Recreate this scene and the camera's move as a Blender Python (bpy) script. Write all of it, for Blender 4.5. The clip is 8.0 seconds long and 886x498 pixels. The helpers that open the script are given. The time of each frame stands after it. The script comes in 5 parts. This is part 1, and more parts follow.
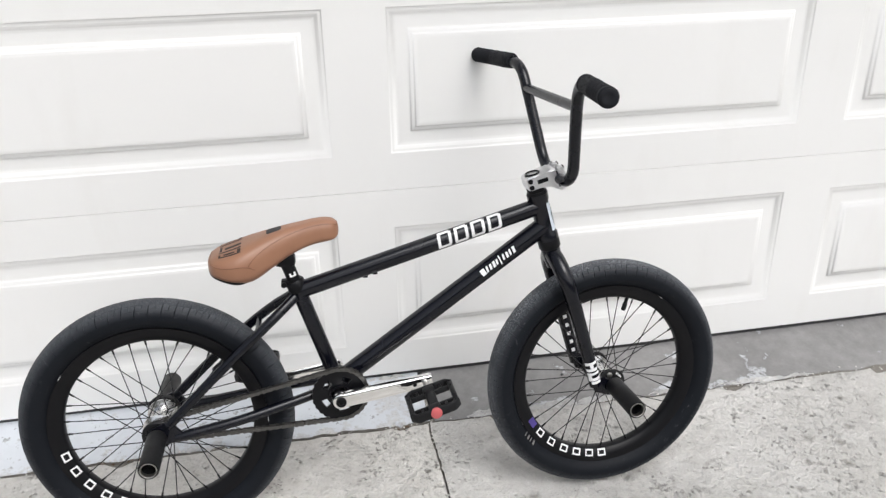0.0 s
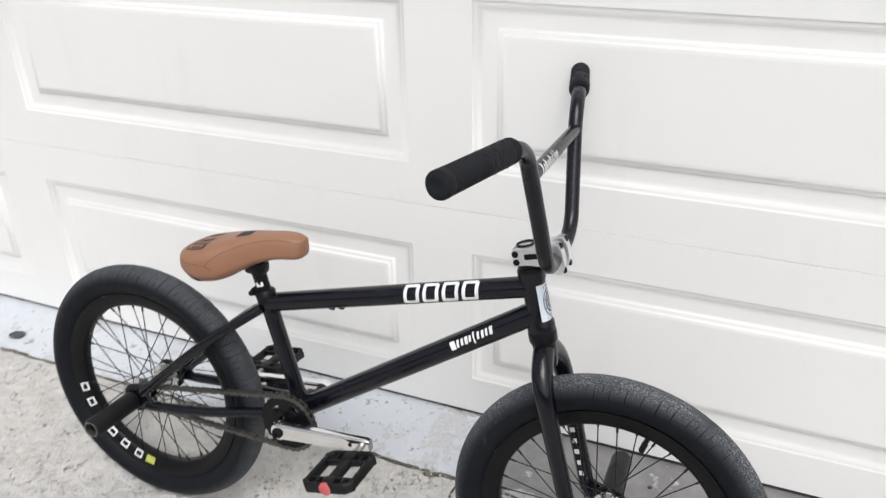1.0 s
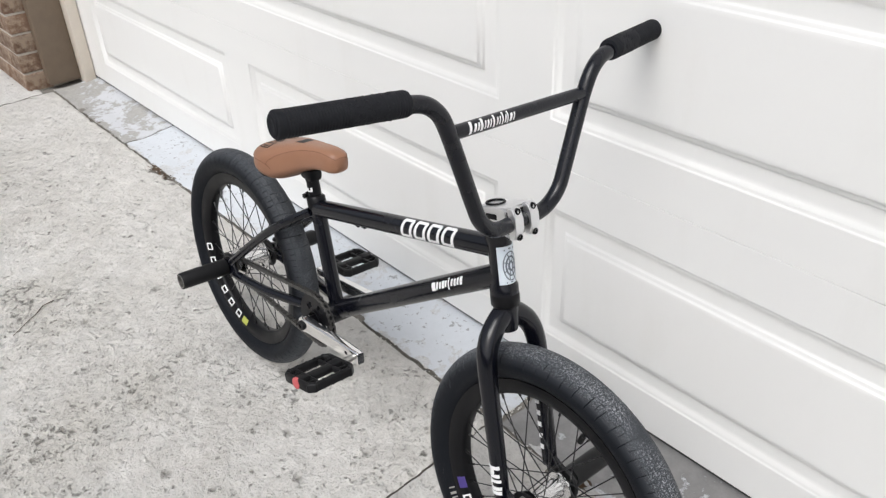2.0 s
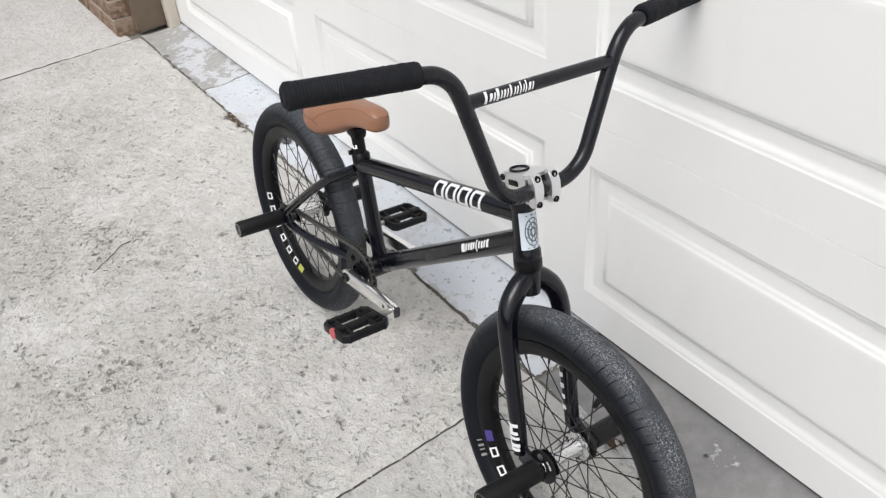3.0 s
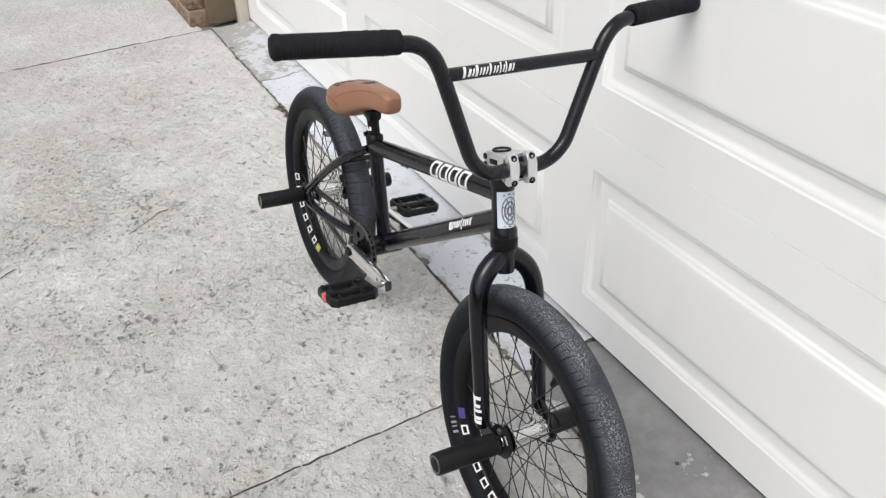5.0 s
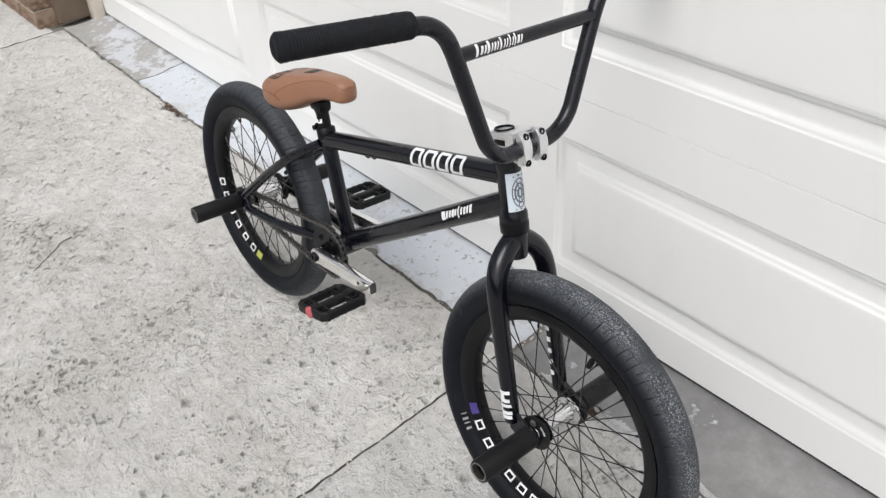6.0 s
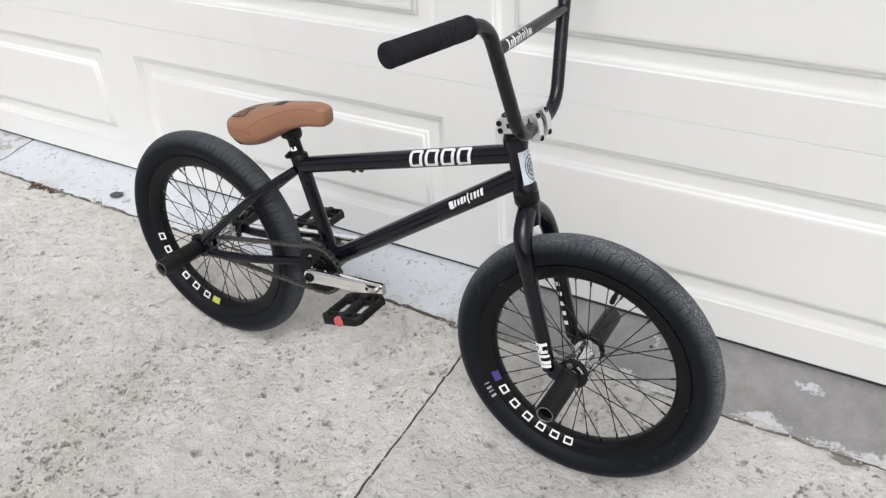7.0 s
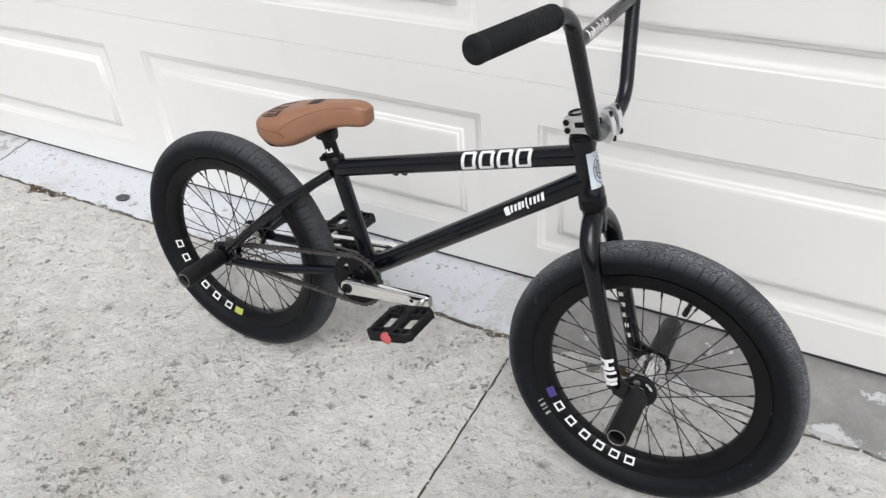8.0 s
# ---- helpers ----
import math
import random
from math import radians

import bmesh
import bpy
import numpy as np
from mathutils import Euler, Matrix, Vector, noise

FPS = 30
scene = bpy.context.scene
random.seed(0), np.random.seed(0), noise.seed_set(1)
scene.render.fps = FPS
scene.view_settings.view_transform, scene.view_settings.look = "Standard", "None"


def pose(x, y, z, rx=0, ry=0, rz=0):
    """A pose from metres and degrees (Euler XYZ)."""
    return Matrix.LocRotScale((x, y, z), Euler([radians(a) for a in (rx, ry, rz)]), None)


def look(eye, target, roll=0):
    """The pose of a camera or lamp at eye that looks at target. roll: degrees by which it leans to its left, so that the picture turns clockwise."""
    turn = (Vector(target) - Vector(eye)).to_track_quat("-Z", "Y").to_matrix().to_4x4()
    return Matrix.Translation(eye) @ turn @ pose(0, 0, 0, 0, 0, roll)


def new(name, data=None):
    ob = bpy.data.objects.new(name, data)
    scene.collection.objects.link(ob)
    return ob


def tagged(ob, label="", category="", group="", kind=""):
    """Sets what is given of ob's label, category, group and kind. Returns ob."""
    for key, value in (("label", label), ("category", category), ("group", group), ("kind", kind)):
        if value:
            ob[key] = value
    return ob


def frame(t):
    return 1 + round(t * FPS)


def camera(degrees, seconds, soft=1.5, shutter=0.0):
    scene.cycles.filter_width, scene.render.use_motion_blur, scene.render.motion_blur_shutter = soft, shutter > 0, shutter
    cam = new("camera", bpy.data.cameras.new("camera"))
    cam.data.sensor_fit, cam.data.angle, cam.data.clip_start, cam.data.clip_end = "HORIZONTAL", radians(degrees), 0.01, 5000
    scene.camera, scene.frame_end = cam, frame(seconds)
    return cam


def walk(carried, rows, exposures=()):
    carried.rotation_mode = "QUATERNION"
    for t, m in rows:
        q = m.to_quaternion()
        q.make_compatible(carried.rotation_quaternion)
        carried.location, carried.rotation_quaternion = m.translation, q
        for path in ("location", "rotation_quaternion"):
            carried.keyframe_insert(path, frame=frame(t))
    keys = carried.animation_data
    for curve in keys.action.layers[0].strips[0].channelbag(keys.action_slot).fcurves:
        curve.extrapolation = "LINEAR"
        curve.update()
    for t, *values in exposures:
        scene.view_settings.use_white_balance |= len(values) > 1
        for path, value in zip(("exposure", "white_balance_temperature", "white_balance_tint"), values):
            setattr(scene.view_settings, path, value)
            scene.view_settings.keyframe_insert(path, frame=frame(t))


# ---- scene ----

# ================= camera =================
cam = camera(58.1, 8.0, soft=1.3, shutter=0.1)
PATH = [
    (0, (-0.1558, -1.8164, 1.2194), (0.1031, -0.4756, 0.5988), -0.93),
    (0.1, (-0.0628, -1.8162, 1.2252), (0.1323, -0.4680, 0.5974), -0.07),
    (0.2, (0.0174, -1.7765, 1.2393), (0.1707, -0.4341, 0.5878), -0.39),
    (0.3, (0.0803, -1.7384, 1.2589), (0.1729, -0.3948, 0.5984), -0.32),
    (0.4, (0.1517, -1.6891, 1.2285), (0.1741, -0.3363, 0.5810), 0.95),
    (0.5, (0.2347, -1.6163, 1.2233), (0.2034, -0.2672, 0.5684), 0.91),
    (0.6, (0.2947, -1.5672, 1.2375), (0.1784, -0.2264, 0.5749), 0.21),
    (0.7, (0.3776, -1.5109, 1.2405), (0.1557, -0.1865, 0.5722), -1.00),
    (0.8, (0.4531, -1.4682, 1.2790), (0.1271, -0.1715, 0.5990), -2.82),
    (0.9, (0.5290, -1.4374, 1.2509), (0.0939, -0.1616, 0.5930), -2.40),
    (1, (0.6078, -1.4130, 1.2516), (0.0865, -0.1896, 0.5578), -1.16),
    (1.1, (0.6918, -1.3818, 1.2503), (0.0615, -0.2261, 0.5312), -0.56),
    (1.2, (0.7595, -1.3381, 1.2449), (0.0558, -0.2386, 0.5060), -1.05),
    (1.4, (0.8789, -1.2647, 1.2433), (0.0571, -0.2775, 0.4686), -1.14),
    (1.6, (0.9554, -1.1994, 1.2508), (0.0639, -0.2918, 0.4562), -1.31),
    (1.85, (1.0080, -1.1320, 1.2673), (0.0681, -0.2866, 0.4600), -1.66),
    (2.1, (1.0332, -1.0840, 1.2849), (0.0669, -0.2800, 0.4664), -2.17),
    (2.3, (1.0483, -1.0621, 1.2947), (0.0664, -0.2942, 0.4603), -2.68),
    (2.5, (1.0694, -1.0471, 1.3005), (0.0717, -0.3243, 0.4449), -3.27),
    (2.6, (1.0740, -1.0414, 1.3046), (0.0715, -0.3381, 0.4383), -3.53),
    (2.8, (1.0860, -1.0352, 1.3126), (0.0782, -0.3619, 0.4288), -4.11),
    (3, (1.0932, -1.0292, 1.3151), (0.0777, -0.3796, 0.4226), -4.61),
    (3.3, (1.1156, -1.0351, 1.3165), (0.0949, -0.3953, 0.4228), -4.43),
    (3.5, (1.1307, -1.0277, 1.3114), (0.0975, -0.3959, 0.4264), -3.96),
    (3.7, (1.1671, -1.0192, 1.3034), (0.1133, -0.3961, 0.4368), -2.57),
    (3.9, (1.2045, -1.0101, 1.2851), (0.1343, -0.4076, 0.4239), -0.81),
    (4, (1.2197, -1.0038, 1.2761), (0.1441, -0.4060, 0.4183), -0.09),
    (4.2, (1.2365, -0.9943, 1.2731), (0.1538, -0.3977, 0.4235), 0.34),
    (4.5, (1.2499, -0.9868, 1.2694), (0.1588, -0.4003, 0.4235), 0.35),
    (4.75, (1.2528, -0.9818, 1.2721), (0.1561, -0.4043, 0.4273), -0.48),
    (5, (1.2523, -0.9800, 1.2763), (0.1523, -0.4083, 0.4318), -1.44),
    (5.3, (1.2523, -0.9844, 1.2790), (0.1533, -0.4110, 0.4345), -1.92),
    (5.4, (1.2596, -0.9903, 1.2757), (0.1585, -0.4120, 0.4370), -1.65),
    (5.5, (1.2555, -0.9963, 1.2785), (0.1621, -0.4120, 0.4340), -1.65),
    (5.6, (1.2380, -1.0046, 1.2704), (0.1647, -0.3960, 0.4173), -1.13),
    (5.7, (1.2093, -1.0204, 1.2642), (0.1682, -0.3886, 0.3885), -1.71),
    (5.8, (1.1602, -1.0400, 1.2568), (0.1456, -0.3912, 0.3626), -1.90),
    (5.9, (1.0989, -1.0660, 1.2552), (0.1219, -0.3729, 0.3524), -2.66),
    (6, (1.0407, -1.1012, 1.2624), (0.1089, -0.3496, 0.3587), -3.45),
    (6.1, (0.9947, -1.1452, 1.2792), (0.0985, -0.3416, 0.3842), -4.07),
    (6.2, (0.9607, -1.1879, 1.2861), (0.0993, -0.3395, 0.3983), -3.86),
    (6.3, (0.9399, -1.2384, 1.2820), (0.0910, -0.3673, 0.4043), -3.14),
    (6.4, (0.9262, -1.2888, 1.2792), (0.1164, -0.3582, 0.4259), -2.47),
    (6.5, (0.9096, -1.3287, 1.2816), (0.1509, -0.3673, 0.4156), -2.42),
    (6.6, (0.9020, -1.3663, 1.2839), (0.1713, -0.3920, 0.4083), -3.38),
    (6.7, (0.8876, -1.4047, 1.2881), (0.1807, -0.4216, 0.4028), -3.38),
    (6.8, (0.8774, -1.4356, 1.2918), (0.1898, -0.4449, 0.3998), -4.03),
    (6.9, (0.8691, -1.4625, 1.2842), (0.1908, -0.4539, 0.4051), -4.20),
    (7, (0.8569, -1.4783, 1.2969), (0.1926, -0.4487, 0.4316), -4.55),
    (7.1, (0.8431, -1.5014, 1.2977), (0.1901, -0.4491, 0.4513), -4.28),
    (7.2, (0.8317, -1.5130, 1.2969), (0.1922, -0.4428, 0.4629), -4.07),
    (7.4, (0.8007, -1.5180, 1.3006), (0.1826, -0.4350, 0.4670), -4.44),
    (7.5, (0.7921, -1.5232, 1.2988), (0.1823, -0.4346, 0.4663), -4.20),
    (7.6, (0.7861, -1.5161, 1.3001), (0.1859, -0.4285, 0.4592), -3.83),
    (7.7, (0.7780, -1.5199, 1.2955), (0.1804, -0.4329, 0.4522), -3.70),
    (7.9, (0.7341, -1.4774, 1.2773), (0.1102, -0.4284, 0.4053), -4.04),
    (8, (0.6957, -1.4440, 1.2643), (0.0586, -0.4091, 0.3851), -4.54),
]
walk(cam, [(t, look(eye, target, roll)) for t, eye, target, roll in PATH], [(0.0, 0.17), (1.0, 0.13), (4.0, 0.10), (6.0, 0.07), (8.0, 0.06)])

# ================= light =================
SKY, SUN = 0.15, 1.35
world = bpy.data.worlds.new("overcast_sky")
scene.world = world
world.use_nodes = True
wn, wl = world.node_tree.nodes, world.node_tree.links
sky = wn.new("ShaderNodeTexSky")
sky.sky_type, sky.sun_disc = "NISHITA", False
sky.sun_elevation, sky.sun_rotation = radians(52), radians(150)
sky.air_density, sky.dust_density, sky.ozone_density = 1.0, 4.0, 1.0
pale = wn.new("ShaderNodeHueSaturation")
pale.inputs["Saturation"].default_value = 0.34
wl.new(sky.outputs[0], pale.inputs["Color"])
wl.new(pale.outputs[0], wn["Background"].inputs["Color"])
wn["Background"].inputs["Strength"].default_value = SKY
sun = new("sun", bpy.data.lights.new("sun", "SUN"))
sun.data.energy, sun.data.angle, sun.data.color = SUN, radians(35), (0.965, 0.985, 1.0)
sun.matrix_world = look((0.8, -2.2, 4.0), (0.3, 0.0, 0.0))


# ================= materials =================
def material(name, rough=0.5, metal=0.0, colour=(0.5, 0.5, 0.5)):
    m = bpy.data.materials.new(name)
    m.use_nodes = True
    b = m.node_tree.nodes["Principled BSDF"]
    b.inputs["Base Color"].default_value = (*colour, 1)
    b.inputs["Roughness"].default_value, b.inputs["Metallic"].default_value = rough, metal
    return m, m.node_tree.nodes, m.node_tree.links, b


def coords(n, kind="Object"):
    return n.new("ShaderNodeTexCoord").outputs[kind]


def noise_tex(n, l, vec, scale, detail=4.0, rough=0.55, stretch=None):
    if stretch:
        mp = n.new("ShaderNodeMapping")
        mp.inputs["Scale"].default_value = stretch
        l.new(vec, mp.inputs["Vector"])
        vec = mp.outputs[0]
    t = n.new("ShaderNodeTexNoise")
    t.inputs["Scale"].default_value, t.inputs["Detail"].default_value, t.inputs["Roughness"].default_value = scale, detail, rough
    l.new(vec, t.inputs["Vector"])
    return t.outputs["Fac"]


def ramp(n, l, fac, lo, hi, a=0.0, b=1.0):
    r = n.new("ShaderNodeMapRange")
    r.inputs["From Min"].default_value, r.inputs["From Max"].default_value = lo, hi
    r.inputs["To Min"].default_value, r.inputs["To Max"].default_value = a, b
    l.new(fac, r.inputs["Value"])
    return r.outputs[0]


def calc(n, l, op, a, b):
    m = n.new("ShaderNodeMath")
    m.operation = op
    for i, v in enumerate((a, b)):
        if isinstance(v, (int, float)):
            m.inputs[i].default_value = v
        else:
            l.new(v, m.inputs[i])
    return m.outputs[0]


def blend(n, l, fac, a, b):
    m = n.new("ShaderNodeMix")
    m.data_type = "RGBA"
    l.new(fac, m.inputs["Factor"]) if not isinstance(fac, float) else None
    for key, v in (("A", a), ("B", b)):
        s = [i for i in m.inputs if i.name == key and i.type == "RGBA"][0]
        if isinstance(v, tuple):
            s.default_value = (*v, 1)
        else:
            l.new(v, s)
    return [o for o in m.outputs if o.type == "RGBA"][0]


def bump(n, l, b, height, strength, distance):
    k = n.new("ShaderNodeBump")
    k.inputs["Strength"].default_value, k.inputs["Distance"].default_value = strength, distance
    l.new(height, k.inputs["Height"])
    l.new(k.outputs[0], b.inputs["Normal"])


def axis_of(n, l, vec, which):
    s = n.new("ShaderNodeSeparateXYZ")
    l.new(vec, s.inputs[0])
    return s.outputs[which]


def door_paint():
    m, n, l, b = material("cream_white_door_paint", 0.42)
    v = coords(n)
    big = noise_tex(n, l, v, 1.3, 3)
    dirt = ramp(n, l, noise_tex(n, l, v, 9, 5, 0.6, (1, 1, 0.25)), 0.55, 0.85)
    c = blend(n, l, big, (0.795, 0.79, 0.775), (0.82, 0.818, 0.808))
    l.new(blend(n, l, calc(n, l, "MULTIPLY", dirt, 0.25), c, (0.68, 0.66, 0.62)), b.inputs["Base Color"])
    bump(n, l, b, noise_tex(n, l, v, 260, 2), 0.06, 0.001)
    return m


def concrete(name, dark, light, pits=1.0, holes=()):
    """Worn exposed concrete: tone at three scales, grit, small dark pits, and single larger holes (x, y, radius)."""
    m, n, l, b = material(name, 0.9)
    v = coords(n)
    big = noise_tex(n, l, v, 1.5, 5, 0.6)
    mid = noise_tex(n, l, v, 17, 8, 0.70)
    fine = noise_tex(n, l, v, 190, 5, 0.72)
    # rougher areas lost their skin: warmer, with more pits
    rough = ramp(n, l, noise_tex(n, l, v, 2.3, 6, 0.62), 0.40, 0.60)
    rough = calc(n, l, "MULTIPLY", rough, ramp(n, l, axis_of(n, l, v, 1), -0.42, -0.75, 0.25, 1.0))
    tone = calc(n, l, "ADD", calc(n, l, "MULTIPLY", ramp(n, l, big, 0.3, 0.7), 0.35), calc(n, l, "MULTIPLY", ramp(n, l, mid, 0.28, 0.72), 0.65))
    c = blend(n, l, tone, dark, light)
    c = blend(n, l, calc(n, l, "MULTIPLY", rough, 0.42), c, tuple(k * q for k, q in zip(dark, (1.02, 0.99, 0.92))))
    c = blend(n, l, calc(n, l, "MULTIPLY", ramp(n, l, fine, 0.45, 0.66), ramp(n, l, rough, 0, 1, 0.14, 0.36)), c, (0.29, 0.280, 0.258))
    blotch = ramp(n, l, noise_tex(n, l, v, 52, 6, 0.72), 0.50, 0.64)
    c = blend(n, l, calc(n, l, "MULTIPLY", blotch, ramp(n, l, rough, 0, 1, 0.08, 0.48)), c, (0.30, 0.287, 0.262))
    # grit of pale stones
    vo = n.new("ShaderNodeTexVoronoi")
    vo.inputs["Scale"].default_value = 130
    l.new(v, vo.inputs["Vector"])
    grit = ramp(n, l, vo.outputs["Distance"], 0.30, 0.12)
    c = blend(n, l, calc(n, l, "MULTIPLY", calc(n, l, "MULTIPLY", grit, ramp(n, l, mid, 0.50, 0.66)), 0.70), c, (0.78, 0.765, 0.72))
    # pits of uneven outline, in clusters
    nt = n.new("ShaderNodeTexNoise")
    nt.inputs["Scale"].default_value, nt.inputs["Detail"].default_value = 75, 5
    l.new(v, nt.inputs["Vector"])
    push = n.new("ShaderNodeVectorMath")
    push.operation = "MULTIPLY_ADD"
    l.new(nt.outputs["Color"], push.inputs[0])
    push.inputs[1].default_value = (0.020, 0.020, 0.020)
    l.new(v, push.inputs[2])
    warped = push.outputs[0]
    where_more = calc(n, l, "ADD", ramp(n, l, noise_tex(n, l, v, 2.6, 4, 0.6), 0.36, 0.64, -0.04, 0.04), ramp(n, l, rough, 0, 1, -0.03, 0.022))
    total = None
    for scale, size, lo, hi in ((17, 0.19, 0.56, 0.65), (34, 0.27, 0.54, 0.65), (70, 0.35, 0.525, 0.65), (150, 0.38, 0.53, 0.65)):
        p = n.new("ShaderNodeTexVoronoi")
        p.inputs["Scale"].default_value = scale
        l.new(warped, p.inputs["Vector"])
        where = calc(n, l, "ADD", noise_tex(n, l, v, scale * 0.35, 2), where_more)
        ragged = calc(n, l, "ADD", p.outputs["Distance"], ramp(n, l, noise_tex(n, l, v, scale * 5, 3, 0.7), 0.3, 0.7, -0.15, 0.15))
        spot = calc(n, l, "MULTIPLY", ramp(n, l, ragged, size, size * 0.15), ramp(n, l, where, lo, hi))
        total = spot if total is None else calc(n, l, "MAXIMUM", total, spot)
    total = calc(n, l, "MULTIPLY", total, pits)
    lump = ramp(n, l, noise_tex(n, l, v, 44, 4, 0.6), 0.3, 0.7)
    for hx, hy, hr in holes:
        mp = n.new("ShaderNodeMapping")
        mp.inputs["Location"].default_value = (-(hx + 0.010) / hr, -(hy + 0.010) / hr, 0)
        mp.inputs["Scale"].default_value = (1 / hr, 1.25 / hr, 0)
        mp.inputs["Location"].default_value[1] *= 1.25
        l.new(warped, mp.inputs["Vector"])
        ln = n.new("ShaderNodeVectorMath")
        ln.operation = "LENGTH"
        l.new(mp.outputs[0], ln.inputs[0])
        total = calc(n, l, "MAXIMUM", total, calc(n, l, "MULTIPLY", ramp(n, l, ln.outputs["Value"], 1.15, 0.15), ramp(n, l, lump, 0, 1, 0.65, 1.0)))
    l.new(blend(n, l, calc(n, l, "MULTIPLY", total, 0.70), c, (0.165, 0.152, 0.130)), b.inputs["Base Color"])
    h = calc(n, l, "SUBTRACT", calc(n, l, "ADD", calc(n, l, "MULTIPLY", fine, 0.40), calc(n, l, "ADD", calc(n, l, "MULTIPLY", mid, 0.8), calc(n, l, "MULTIPLY", lump, 0.55))), calc(n, l, "MULTIPLY", total, 1.1))
    bump(n, l, b, h, 1.0, 0.0105)
    return m


def flaking_paint(name, paint, under, cover, edge_from=None, kept_from=None, spots=()):
    """Floor paint worn off in flakes over bare concrete; cover: how much is left."""
    m, n, l, b = material(name, 0.75)
    v = coords(n)
    big, mid, fine = noise_tex(n, l, v, 4.5, 6, 0.7), noise_tex(n, l, v, 26, 6, 0.7), noise_tex(n, l, v, 170, 3, 0.6)
    wear = calc(n, l, "ADD", calc(n, l, "MULTIPLY", big, 0.6), calc(n, l, "MULTIPLY", mid, 0.4))
    if edge_from is not None:
        y = axis_of(n, l, v, 1)
        wear = calc(n, l, "ADD", wear, ramp(n, l, y, edge_from - 0.05, edge_from, 0.12, 0.0))
    if kept_from is not None:
        y = axis_of(n, l, v, 1)
        wear = calc(n, l, "SUBTRACT", wear, ramp(n, l, y, kept_from, kept_from - 0.03, 0.0, 0.055))
    for cx, cy, rx, ry in spots:
        mp = n.new("ShaderNodeMapping")
        mp.inputs["Location"].default_value = (-cx / rx, -cy / ry, 0)
        mp.inputs["Scale"].default_value = (1 / rx, 1 / ry, 0)
        l.new(v, mp.inputs["Vector"])
        ln = n.new("ShaderNodeVectorMath")
        ln.operation = "LENGTH"
        l.new(mp.outputs[0], ln.inputs[0])
        wear = calc(n, l, "SUBTRACT", wear, ramp(n, l, ln.outputs["Value"], 1.0, 0.2, 0.0, 0.115))
    left = ramp(n, l, wear, cover + 0.018, cover - 0.018)
    speck = calc(n, l, "MAXIMUM", ramp(n, l, mid, 0.60, 0.63), ramp(n, l, noise_tex(n, l, v, 60, 3, 0.6), 0.64, 0.68))
    pc = blend(n, l, ramp(n, l, mid, 0.3, 0.7), paint, tuple(min(1.0, k * 1.10) for k in paint))
    pc = blend(n, l, calc(n, l, "MULTIPLY", speck, 0.8), pc, (0.22, 0.22, 0.22))
    uc = blend(n, l, calc(n, l, "ADD", calc(n, l, "MULTIPLY", ramp(n, l, mid, 0.3, 0.7), 0.5), calc(n, l, "MULTIPLY", ramp(n, l, big, 0.35, 0.65), 0.5)), tuple(k * 0.86 for k in under), tuple(k * 1.65 for k in under))
    uc = blend(n, l, calc(n, l, "MULTIPLY", ramp(n, l, fine, 0.5, 0.7), 0.4), uc, (0.2, 0.19, 0.18))
    l.new(blend(n, l, left, uc, pc), b.inputs["Base Color"])
    bump(n, l, b, calc(n, l, "ADD", calc(n, l, "MULTIPLY", left, 0.6), calc(n, l, "MULTIPLY", fine, 0.3)), 0.4, 0.003)
    return m


def plain(name, colour, rough=0.5, metal=0.0, scale=60.0, vary=0.12, relief=0.0, coat=0.0, spec=0.5):
    m, n, l, b = material(name, rough, metal)
    v = coords(n)
    t = noise_tex(n, l, v, scale, 4)
    l.new(blend(n, l, t, tuple(k * (1 - vary) for k in colour), tuple(min(1.0, k * (1 + vary)) for k in colour)), b.inputs["Base Color"])
    l.new(ramp(n, l, noise_tex(n, l, v, scale * 0.4, 3), 0.3, 0.7, max(0.02, rough - 0.06), rough + 0.08), b.inputs["Roughness"])
    b.inputs["Coat Weight"].default_value, b.inputs["Specular IOR Level"].default_value = coat, spec
    b.inputs["Coat Roughness"].default_value = 0.08
    if relief:
        bump(n, l, b, noise_tex(n, l, v, scale * 3, 3), relief, 0.001)
    return m


